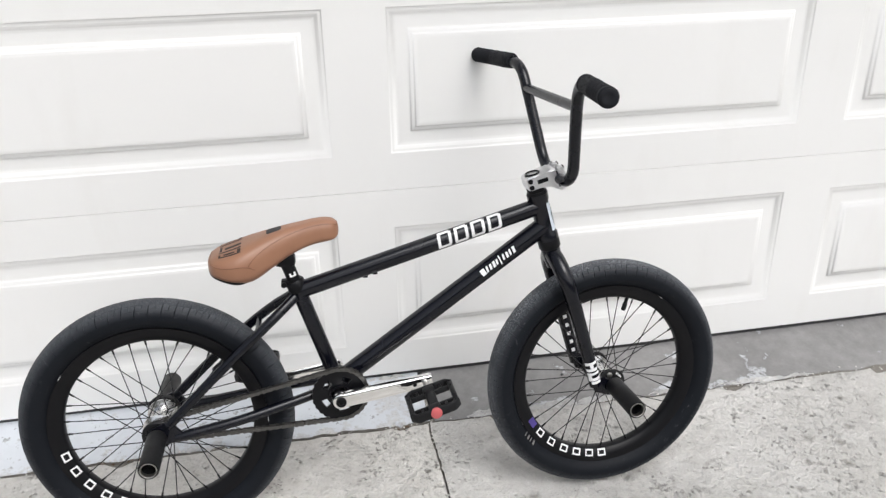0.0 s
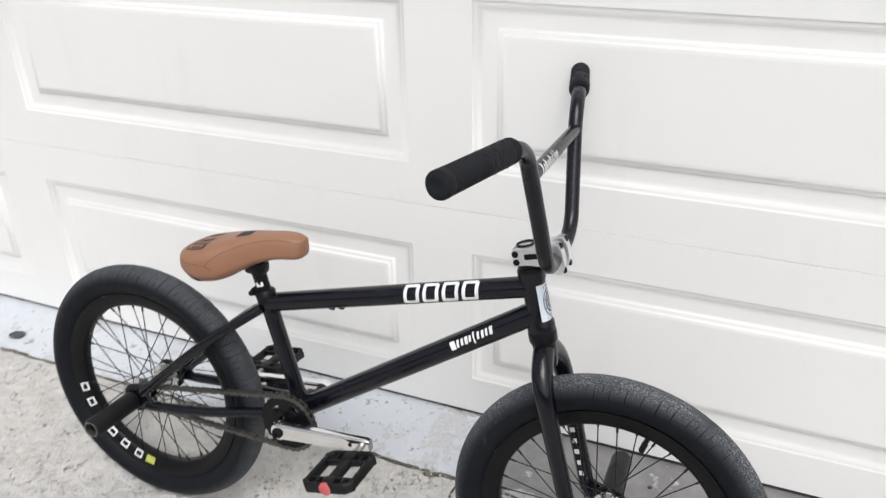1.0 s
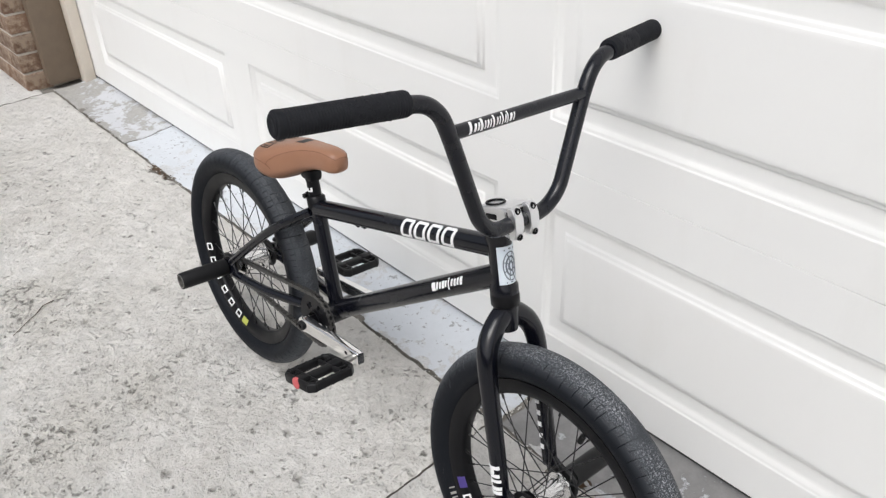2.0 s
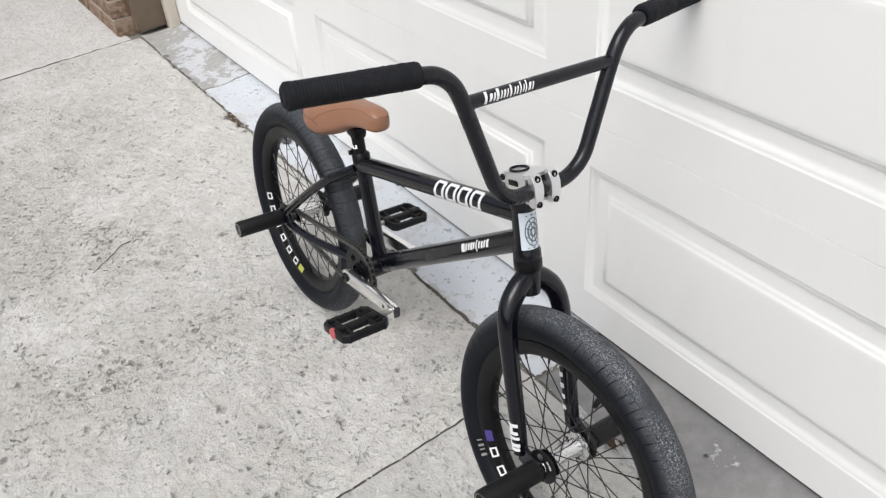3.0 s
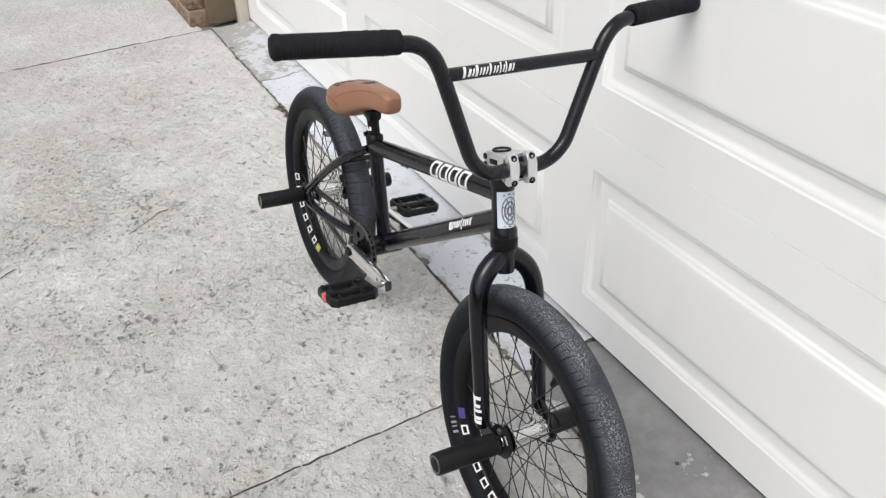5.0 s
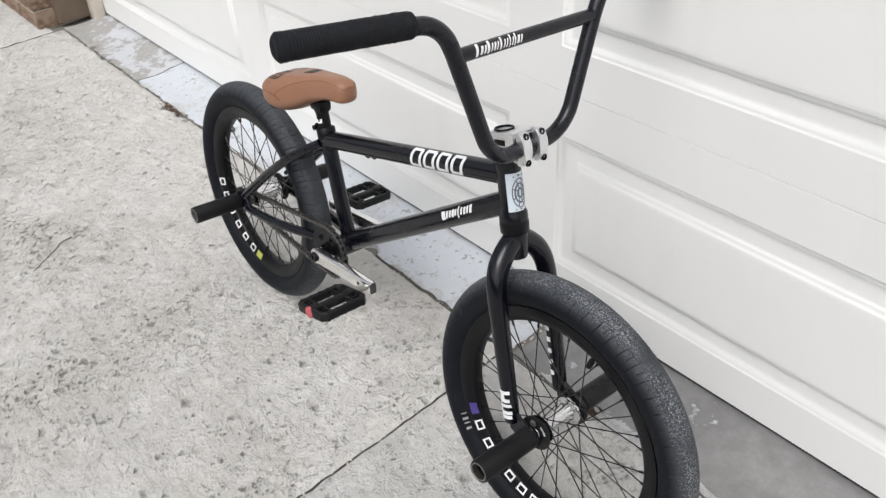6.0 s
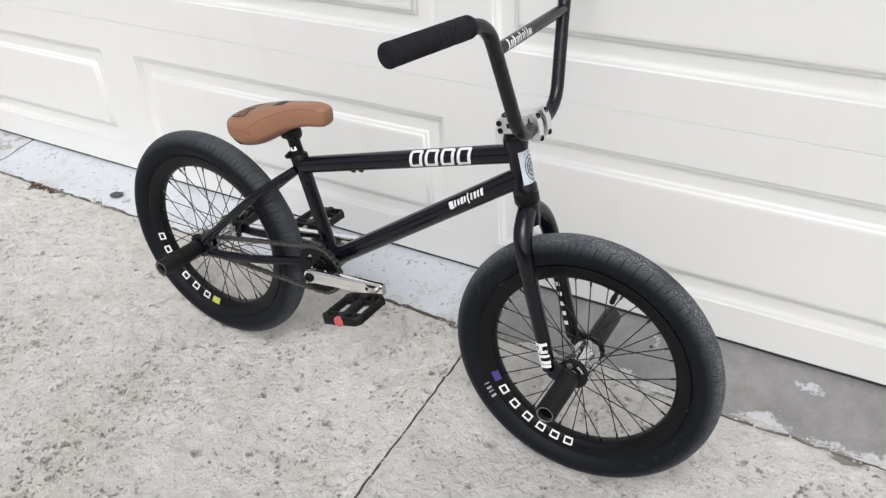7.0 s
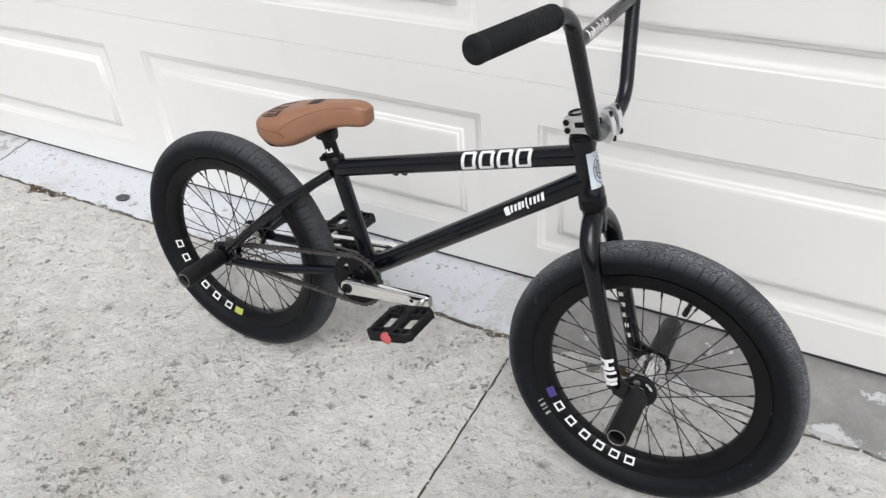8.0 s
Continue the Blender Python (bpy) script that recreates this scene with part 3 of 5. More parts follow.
def rail(bm, z0, z1, x0, x1, round_low, round_high, deep=0.04):
    prof = [(deep, z0)]
    k = 0.0009
    prof += [(k - k * math.sin(a), z0 + k - k * math.cos(a)) for a in (0, 0.5, 1.0, math.pi / 2)] if round_low else [(0, z0)]
    prof += [(k - k * math.cos(a), z1 - k + k * math.sin(a)) for a in (0, 0.5, 1.0, math.pi / 2)] if round_high else [(0, z1)]
    prof += [(deep, z1)]
    rings = [[bm.verts.new((x, y, z)) for y, z in prof] for x in (x0, x1)]
    n = len(prof)
    for k in range(n):
        bm.faces.new((rings[0][k], rings[0][(k + 1) % n], rings[1][(k + 1) % n], rings[1][k]))
    bm.faces.new(rings[0]), bm.faces.new(rings[1])


def raised_panel(bm, x0, x1, z0, z1):
    loops = []
    for d, y in STEPS:
        loops.append([bm.verts.new((x, y * 1.38, z)) for x, z in ((x0 + d, z0 + d), (x1 - d, z0 + d), (x1 - d, z1 - d), (x0 + d, z1 - d))])
    for a, b in zip(loops, loops[1:]):
        for k in range(4):
            bm.faces.new((a[k], a[(k + 1) % 4], b[(k + 1) % 4], b[k]))
    bm.faces.new(loops[-1])


garage = thing("garage_door", "cream white sectional garage door with long raised panels, closed", "garage door", "structure")
for z0, z1, p0, p1 in ROWS_Z:
    bm = bmesh.new()
    gap = 0.0005
    rail(bm, z0 + gap, p0, DX0, DX1, True, False)
    rail(bm, p1, z1 - gap, DX0, DX1, False, True)
    edges = [DX0] + [x for c in COLS for x in c] + [DX1]
    for a, b in zip(edges[0::2], edges[1::2]):
        rail(bm, p0, p1, a, b, False, False)
    sec = part("door_section", bm, DOOR, garage, "", 0)
    for c0, c1 in COLS:
        pb = bmesh.new()
        raised_panel(pb, c0, c1, p0, p1)
        part("raised_panel", pb, DOOR, sec, "", 40)
    bk = bmesh.new()
    box(bk, ((DX0 + DX1) / 2, 0.045, (z0 + z1) / 2), (DX1 - DX0, 0.006, z1 - z0 - 0.002))
    part("back_skin", bk, DOOR, sec, "", 0)
sb = bmesh.new()
box(sb, ((DX0 + DX1) / 2, 0.024, 0.004), (DX1 - DX0, 0.030, 0.075), 0.006)
part("bottom_seal", sb, SEAL, garage, "black rubber weather seal along the bottom edge")

# ================= house front round the door =================
jamb = bmesh.new()
box(jamb, (-2.685, -0.0275, 1.12), (0.130, 0.049, 2.24), 0.002)
tagged(part("trim", jamb, CREAM), "cream painted door stop beside the garage door", "door trim", kind="structure")
jb = bmesh.new()
box(jb, (-2.724, -0.1215, 1.135), (0.112, 0.137, 2.236), 0.004)
tagged(part("door_jamb", jb, BROWN), "brown painted timber jamb, ending just above the concrete", "door jamb", kind="structure")
jr = bmesh.new()
box(jr, (2.575, -0.06, 1.12), (0.110, 0.20, 2.24), 0.003)
tagged(part("trim", jr, CREAM), "cream painted timber jamb at the door's end", "door trim", kind="structure")
# two unseen walls, added so that only the front sky gives light
lin = bmesh.new()
box(lin, (-0.05, 0.02, 2.68), (9.4, 0.40, 0.84), 0.004)
tagged(part("wall_over_door", lin, WALLP), "unseen plain pale wall added above the garage door, blocks sky light", "wall", kind="structure")
wr = bmesh.new()
box(wr, (3.64, 0.02, 1.10), (2.02, 0.40, 2.32), 0.004)
tagged(part("wall_east", wr, WALLP), "unseen plain pale wall added beside the garage door, blocks sky light", "wall", kind="structure")

for wname, c, s in (("wall_north", (0.62, 5.6, 1.55), (8.06, 0.2, 3.1)), ("wall_west", (-3.31, 2.86, 1.55), (0.2, 5.28, 3.1)), ("wall_garage_east", (4.55, 2.86, 1.55), (0.2, 5.28, 3.1))):
    gb = bmesh.new()
    box(gb, c, s, 0.004)
    tagged(part(wname, gb, WALLP), "plain pale rendered wall of the closed garage", "wall", kind="structure")
cb = bmesh.new()
box(cb, (0.62, 2.76, 3.16), (8.3, 5.92, 0.12), 0.004)
tagged(part("ceiling", cb, WALLP), "plain flat roof slab over the closed garage", "roof", kind="structure")
# added walls, never in view: they darken what the black tubes reflect
bd = bmesh.new()
for cx, cy, sx, sy in ((0.0, -14.0, 44.0, 0.3), (-22.0, -4.0, 0.3, 20.0), (22.0, -4.0, 0.3, 20.0)):
    box(bd, (cx, cy, 1.55), (sx, sy, 3.6), 0.02)
tagged(part("backdrop", bd, BACK), "unseen dull wall added behind, darkens reflections on the bicycle", "backdrop", kind="structure")
pier = thing("brick_wall", "red-brown brick wall at the door's side, mortar worn", "brick wall", "structure")
BX, BY, COURSE = -2.712, -0.276, 0.086
mb = bmesh.new()
box(mb, (BX - 0.006 - 0.348, BY + 0.005 + 0.14, 1.10), (0.696, 0.28, 2.24), 0.0)
part("mortar", mb, MORTAR, pier, "grey sandy mortar", 0)


def brick_mesh(lx, ly):
    bm = bmesh.new()
    box(bm, (0, 0, 0), (lx, ly, 0.076), 0.004, None, 1)
    for v in bm.verts:
        v.co += 0.0018 * noise.noise_vector(v.co * 40)
    me = bpy.data.meshes.new("brick")
    bm.to_mesh(me)
    bm.free()
    me.materials.append(BRICK)
    return me


FULL, HALF = brick_mesh(0.230, 0.110), brick_mesh(0.110, 0.110)
for c in range(26):
    zc = 0.012 + COURSE * (c + 0.5) - 0.02
    x = BX
    for w in (0.230, 0.230, 0.230) if c % 2 == 0 else (0.110, 0.230, 0.230, 0.110):
        ob = new("brick", FULL if w > 0.2 else HALF)
        ob.parent = pier
        ob.location = (x - w / 2, BY + 0.055 + random.uniform(-0.002, 0.002), zc)
        x -= w + 0.010

tm = bmesh.new()
box(tm, (-4.06, -0.20, 0.075), (1.00, 0.20, 0.20), 0.010)
tagged(part("timber_sleeper", tm, TIMBER), "weathered yellow timber edging at the end of the wall", "timber")

# ================= the bicycle =================
# Its own axes: x ahead, y to the door, z up; the rear axle is the origin.
bike = thing("bmx_bike", "black bmx bicycle with tan seat, one grip leaning on the door", "bicycle", m=pose(-0.4643, -0.4197, 0.2556, -5.6, 1.10, -0.31))
RO, RT = 0.2622, 0.029
BB = Vector((0.354, 0, 0.046))
ST_TOP = Vector((0.287, 0, 0.258))
HEAD = Vector((0.799, 0, 0.312))
AX, FW = Vector((-0.2588, 0, 0.9659)), Vector((0.9659, 0, 0.2588))
STEER = Matrix.Translation(HEAD) @ Matrix.Rotation(radians(1.0), 4, AX) @ Matrix(((FW.x, 0, AX.x, 0), (0, 1, 0, 0), (FW.z, 0, AX.z, 0), (0, 0, 0, 1)))


def S(s, y, t):
    """A place in the steered part: s ahead of the steering axis, y to the door, t along the axis from the lower cup."""
    return STEER @ Vector((s, y, t))


# ---- frame ----
ht_low, ht_high = HEAD + AX * 0.012, HEAD + AX * 0.112
tt0, tt1 = ST_TOP + Vector((0.004, 0, -0.003)), HEAD + AX * 0.084
dt0, dt1 = BB + Vector((0.008, 0, 0.008)), HEAD + AX * 0.042
bm = bmesh.new()
sweep(bm, [ht_low, ht_low + AX * 0.012, ht_low + AX * 0.020, ht_high - AX * 0.020, ht_high - AX * 0.012, ht_high], [0.0222, 0.0222, 0.0188, 0.0188, 0.0215, 0.0215], 32)
head_tube = part("head_tube", bm, GLOSS, bike)
bm = bmesh.new()
sweep(bm, [tt0, tt1], 0.0172, 32)
top_tube = part("top_tube", bm, GLOSS, bike)
bm = bmesh.new()
sweep(bm, [dt0, dt1], 0.0190, 32)
down_tube = part("down_tube", bm, GLOSS, bike)
bm = bmesh.new()
st_dir = (ST_TOP - BB).normalized()
sweep(bm, [BB, ST_TOP - st_dir * 0.002], 0.0150, 28)
part("seat_tube", bm, GLOSS, bike)
bm = bmesh.new()
lathe(bm, [(0.0, -0.037), (0.0200, -0.037), (0.0222, -0.035), (0.0222, 0.035), (0.0200, 0.037), (0.0, 0.037)], BB, 32)
part("bottom_bracket_shell", bm, GLOSS, bike)
for side in (-1, 1):
    bm = bmesh.new()
    sweep(bm, curve_pts([(0.281, side * 0.012, 0.246), (0.235, side * 0.036, 0.212), (0.175, side * 0.050, 0.163), (0.10, side * 0.056, 0.095), (0.022, side * 0.0610, 0.020)], 6), [0.0095] * 24 + [0.008], 18)
    part("seat_stay", bm, GLOSS, bike)
    bm = bmesh.new()
    sweep(bm, curve_pts([(0.345, side * 0.022, 0.044), (0.305, side * 0.029, 0.040), (0.25, side * 0.040, 0.030), (0.15, side * 0.0550, 0.012), (0.034, side * 0.0610, -0.006)], 6), [0.0100] * 24 + [0.008], 18)
    part("chain_stay", bm, GLOSS, bike)
    bm = bmesh.new()
    outline = [(0.048, -0.014), (0.050, 0.002), (0.030, 0.026), (0.016, 0.030), (-0.006, 0.020), (-0.020, 0.012), (-0.022, -0.010), (-0.008, -0.018)]
    a, b = [[bm.verts.new((x, side * y, z)) for x, z in outline] for y in (0.0575, 0.0640)]
    bm.faces.new(a), bm.faces.new(b)
    for k in range(len(a)):
        bm.faces.new((a[k], a[k - 1], b[k - 1], b[k]))
    bmesh.ops.bevel(bm, geom=bm.edges[:], offset=0.0012, segments=1, affect="EDGES")
    part("rear_dropout", bm, GLOSS, bike)
bm = bmesh.new()
rod(bm, (0.206, -0.046, 0.186), (0.206, 0.046, 0.186), 0.006, 14)
part("stay_bridge", bm, GLOSS, bike)
bm = bmesh.new()
for s in (0.130, 0.150):
    box(bm, tuple(tt0 + (tt1 - tt0).normalized() * s + Vector((0.004, 0, -0.0186))), (0.010, 0.006, 0.004), 0.001)
part("cable_boss", bm, GLOSS, bike)


# white wordmarks as plain strokes
def strokes(parent, p0, p1, r, start, marks, mat, label, name="decal"):
    for s0, s1, a0, a1, sl in marks:
        bm = bmesh.new()
        tube_patch(bm, p0, p1, r, start + s0, start + s1, a0, a1, slant=sl)
        part(name, bm, mat, parent, label, 30)


marks = []
for k in range(4):
    s, w = k * 0.0350, 0.0285
    marks += [(s, s + 0.0060, -24, 66, 0.004), (s + w - 0.0060, s + w, -24, 66, 0.004), (s + 0.004, s + w, 58, 78, 0.0008), (s, s + w - 0.002, -38, -20, 0.0008)]
strokes(top_tube, tt0, tt1, 0.0172, 0.284, marks, WHITE, "bold white painted frames")
marks = [(0.0, 0.010, -4, 38, 0.0)]
for k, (w, lo, hi) in enumerate(((0.006, 0, 36), (0.007, 2, 34), (0.008, 0, 36), (0.006, 4, 34), (0.004, -12, 46), (0.006, 2, 36), (0.007, 0, 34), (0.006, 2, 36), (0.008, 0, 38))):
    s = 0.0115 + k * 0.0082
    marks.append((s, s + w * 0.72, lo, hi, 0.003))
strokes(down_tube, dt0, dt1, 0.0190, 0.358, marks, WHITE, "row of small white printed strokes")
# head badge: a pale sticker wrapped round the front of the head tube
bm = bmesh.new()
hr = 0.0190
rows = []
for i in range(13):
    a = radians(-62 + 124 * i / 12)
    d = FW * math.cos(a) + Vector((0, 1, 0)) * math.sin(a)
    rows.append([bm.verts.new(HEAD + AX * t + d * q) for t, q in ((0.030, hr - 0.0003), (0.030, hr + 0.0005), (0.090, hr + 0.0005), (0.090, hr - 0.0003))])
for a, b in zip(rows, rows[1:]):
    for j in range(3):
        bm.faces.new((a[j], a[j + 1], b[j + 1], b[j]))
part("head_badge", bm, PALEBLUE, head_tube, "pale blue-white sticker with a dark printed motif")
bm = bmesh.new()


def badge_band(pts, wide):
    """A printed line on the sticker through points (degrees round, height)."""
    rows = []
    for k, (a, t) in enumerate(pts):
        a2, t2 = pts[min(k + 1, len(pts) - 1)]
        a1, t1 = pts[max(k - 1, 0)]
        da, dt = (a2 - a1) * hr * math.pi / 180, t2 - t1
        ln = math.hypot(da, dt) or 1.0
        row = []
        for o in (-wide, wide):
            aa, tt = radians(a) - dt / ln * o / hr, t + da / ln * o
            d = FW * math.cos(aa) + Vector((0, 1, 0)) * math.sin(aa)
            row.append(bm.verts.new(HEAD + AX * tt + d * (hr + 0.0009)))
        rows.append(row)
    for ra, rb in zip(rows, rows[1:]):
        bm.faces.new((ra[0], ra[1], rb[1], rb[0]))


for q, wide in ((1.0, 0.0009), (0.66, 0.0013), (0.30, 0.0016)):
    badge_band([(38 * q * math.cos(k * math.pi / 16), 0.0585 + 0.0225 * q * math.sin(k * math.pi / 16)) for k in range(33)], wide)
for k in range(8):
    a = k * math.pi / 4 + 0.2
    badge_band([(38 * q * math.cos(a + 0.25 * q), 0.0585 + 0.0225 * q * math.sin(a + 0.25 * q)) for q in (0.36, 0.5, 0.66, 0.8, 0.95)], 0.0008)
badge_band([(-30, 0.0335), (0, 0.0330), (30, 0.0335)], 0.0010)
badge_band([(-30, 0.0845), (0, 0.0860), (30, 0.0845)], 0.0012)
part("badge_print", bm, DARKINK, head_tube, "dark plain print on the sticker")

# ---- headset ----
bm = bmesh.new()
sweep(bm, [HEAD + AX * k for k in (-0.010, -0.006, 0.009, 0.012)], [0.0195, 0.0225, 0.0228, 0.0222], 32)
part("lower_headset_cup", bm, BLACKALU, bike)
bm = bmesh.new()
sweep(bm, [S(0, 0, k) for k in (0.111, 0.114, 0.117, 0.1171, 0.121, 0.1211, 0.125)], [0.0205, 0.0208, 0.0195, 0.0175, 0.0175, 0.0185, 0.0185], 32)
part("headset_spacer", bm, BLACKALU, bike)

# ---- seat post, clamp, seat ----
bm = bmesh.new()
sweep(bm, [ST_TOP + st_dir * k for k in (-0.004, 0.0, 0.018, 0.021)], [0.0165, 0.0185, 0.0185, 0.0160], 28)
box(bm, (ST_TOP.x - 0.022, 0, ST_TOP.z + 0.014), (0.016, 0.018, 0.014), 0.002)
clamp = part("seat_clamp", bm, BLACKALU, bike)
bm = bmesh.new()
rod(bm, (ST_TOP.x - 0.026, -0.0145, ST_TOP.z + 0.014), (ST_TOP.x - 0.026, 0.012, ST_TOP.z + 0.014), 0.0052, 14)
part("clamp_bolt", bm, BLACKALU, clamp)
bm = bmesh.new()
sweep(bm, [ST_TOP + st_dir * k for k in (-0.03, 0.048, 0.060)], [0.0127, 0.0127, 0.0140], 24)
box(bm, tuple(ST_TOP + st_dir * 0.066), (0.040, 0.030, 0.026), 0.008)
post = part("seat_post", bm, BLACKALU, bike)
strokes(post, ST_TOP + st_dir * 0.024, ST_TOP + st_dir * 0.06, 0.0127, 0.008, [(-0.001, 0.002, -14, 44, 0.0), (0.002, 0.007, -14, 4, 0.0), (0.002, 0.007, 26, 44, 0.0)], WHITE, "small white printed mark", "post_mark")

STATIONS = (  # x, half width, top, lower edge
    (0.1255, 0.018, 0.334, 0.318), (0.130, 0.037, 0.340, 0.314), (0.140, 0.051, 0.346, 0.309), (0.157, 0.061, 0.352, 0.303),
    (0.178, 0.065, 0.3585, 0.298), (0.200, 0.061, 0.3665, 0.2965), (0.224, 0.052, 0.374, 0.303), (0.248, 0.042, 0.381, 0.315),
    (0.273, 0.034, 0.3870, 0.330), (0.298, 0.0290, 0.392, 0.342), (0.322, 0.0262, 0.3965, 0.350), (0.342, 0.0250, 0.3985, 0.3535),
    (0.356, 0.0228, 0.3975, 0.3555), (0.365, 0.0180, 0.3945, 0.3585), (0.3705, 0.0110, 0.3890, 0.3640), (0.3725, 0.0040, 0.3815, 0.3710))


def seat_at(u):
    """Half width, top and lower edge at station u (0 rear .. 1 nose), smoothed."""
    f = u * (len(STATIONS) - 1)
    i = min(int(f), len(STATIONS) - 2)
    t = f - i
    q = [STATIONS[max(0, min(len(STATIONS) - 1, k))] for k in (i - 1, i, i + 1, i + 2)]
    return [0.5 * (2 * b + (c - a) * t + (2 * a - 5 * b + 4 * c - d) * t * t + (3 * b - a - 3 * c + d) * t**3) for a, b, c, d in zip(*q)]


def seat_point(u, v, out=0.0):
    """A place on the cover: v from 0 (near lower edge) over 0.5 (ridge) to 1 (far lower edge)."""
    x, w, top, low = seat_at(u)
    a = math.pi * v
    cy, cz = -math.cos(a), math.sin(a)
    mid = low + 0.34 * (top - low)
    if cz >= 0:
        return Vector((x, (w + out) * math.copysign(abs(cy) ** 0.62, cy), mid + (top - mid + out) * cz ** 0.74))
    return Vector((x, w * math.copysign(abs(cy) ** 0.75, cy), mid - (mid - low + 0.006 * smooth01((0.25 - x) / 0.05)) * abs(cz) ** 0.7))


NU, NV = 60, 48
bm = bmesh.new()
grid = [[bm.verts.new(seat_point(i / NU, 2 * j / NV)) for j in range(NV)] for i in range(NU + 1)]
for a, b in zip(grid, grid[1:]):
    for j in range(NV):
        bm.faces.new((a[j], a[(j + 1) % NV], b[(j + 1) % NV], b[j]))
bm.faces.new(grid[0]), bm.faces.new(grid[-1])
seat = part("seat", bm, LEATHER, bike, "slim tan leatherette seat with stitched seams", 60)
bm = bmesh.new()
low_n = []
for i in range(NU - 16):
    x, w, top, low = seat_at(i / NU)
    ring = []
    fit_in = 1.0 - 0.45 * smooth01((i / NU - 0.25) / 0.2)
    lift = 0.012 * smooth01((i / NU - 0.25) / 0.2)
    for y, dz in ((-0.90, 0.008), (-0.86, -0.002), (-0.62, -0.0085), (0.62, -0.0085), (0.86, -0.002), (0.90, 0.008)):
        ring.append(bm.verts.new((x, w * y * fit_in, low + dz + lift)))
    low_n.append(ring)
for a, b in zip(low_n, low_n[1:]):
    for j in range(5):
        bm.faces.new((a[j], a[j + 1], b[j + 1], b[j]))
bm.faces.new(low_n[0]), bm.faces.new(low_n[-1])
part("seat_base", bm, PLASTIC, seat, "black plastic seat base", 50)
bm = bmesh.new()
for s in (0, 1):
    f = lambda v: 1 - v if s else v
    for seam in ([(0.075, 0.30, 0), (0.085, 0.20, 0), (0.12, 0.115, 0), (0.19, 0.075, 0), (0.275, 0.070, 0), (0.325, 0.045, 0), (0.365, 0.000, 0)],
                 [(0.335, 0.040, 0), (0.352, 0.085, 0), (0.385, 0.135, 0), (0.425, 0.172, 0), (0.46, 0.190, 0)],
                 [(0.46, 0.190, 0), (0.52, 0.215, 0), (0.58, 0.230, 0), (0.66, 0.240, 0), (0.79, 0.238, 0), (0.905, 0.230, 0)]):
        sweep(bm, [seat_point(q.x, f(q.y), 0.0003) for q in curve_pts(seam, 6)], 0.0006, 6)
sweep(bm, [seat_point(0.075 - 0.006 * math.sin((v - 0.30) / 0.40 * math.pi), v, 0.0003) for v in (0.30 + 0.40 * k / 24 for k in range(25))], 0.0006, 6)
sweep(bm, [seat_point(0.905 + 0.020 * math.sin((v - 0.23) / 0.54 * math.pi), v, 0.0003) for v in (0.23 + 0.54 * k / 24 for k in range(25))], 0.0006, 6)
part("stitching", bm, STITCH, seat, "dark brown seam thread")


def seat_patch(bm, u0, u1, v0, v1, nu=5, nv=5, skew=0.0):
    g = [[bm.verts.new(seat_point(u0 + (u1 - u0) * i / nu + skew * j / nv, v0 + (v1 - v0) * j / nv, 0.0006)) for j in range(nv + 1)] for i in range(nu + 1)]
    for a, b in zip(g, g[1:]):
        for j in range(nv):
            bm.faces.new((a[j], a[j + 1], b[j + 1], b[j]))


bm = bmesh.new()
for v0, v1, u0, u1 in ((0.32, 0.345, 0.20, 0.335), (0.345, 0.42, 0.315, 0.335), (0.345, 0.40, 0.20, 0.215), (0.36, 0.39, 0.235, 0.30), (0.43, 0.455, 0.20, 0.335), (0.47, 0.53, 0.205, 0.222), (0.485, 0.515, 0.24, 0.335), (0.545, 0.57, 0.20, 0.335), (0.58, 0.655, 0.315, 0.335), (0.60, 0.655, 0.20, 0.215), (0.61, 0.64, 0.235, 0.30), (0.655, 0.68, 0.20, 0.335)):
    seat_patch(bm, u0 - 0.035, u1 - 0.035, v0 - 0.02, v1 - 0.02)
part("seat_print", bm, INK, seat, "dark printed strokes across the seat's back", 0)
# flat black patch on the cover draws the dark of the pivot hole
bm = bmesh.new()
rows = []
for i in range(9):
    u = 0.435 + 0.075 * i / 8
    h = 0.056 if 0 < i < 8 else 0.044
    rows.append([bm.verts.new(seat_point(u, 0.5 - h + 2 * h * j / 6, 0.0005)) for j in range(7)])
for a, b in zip(rows, rows[1:]):
    for j in range(6):
        bm.faces.new((a[j], a[j + 1], b[j + 1], b[j]))
part("pivot_hole_patch", bm, PLASTIC, seat, "flat black oval patch standing in for the shaded pivot bolt recess", 0)

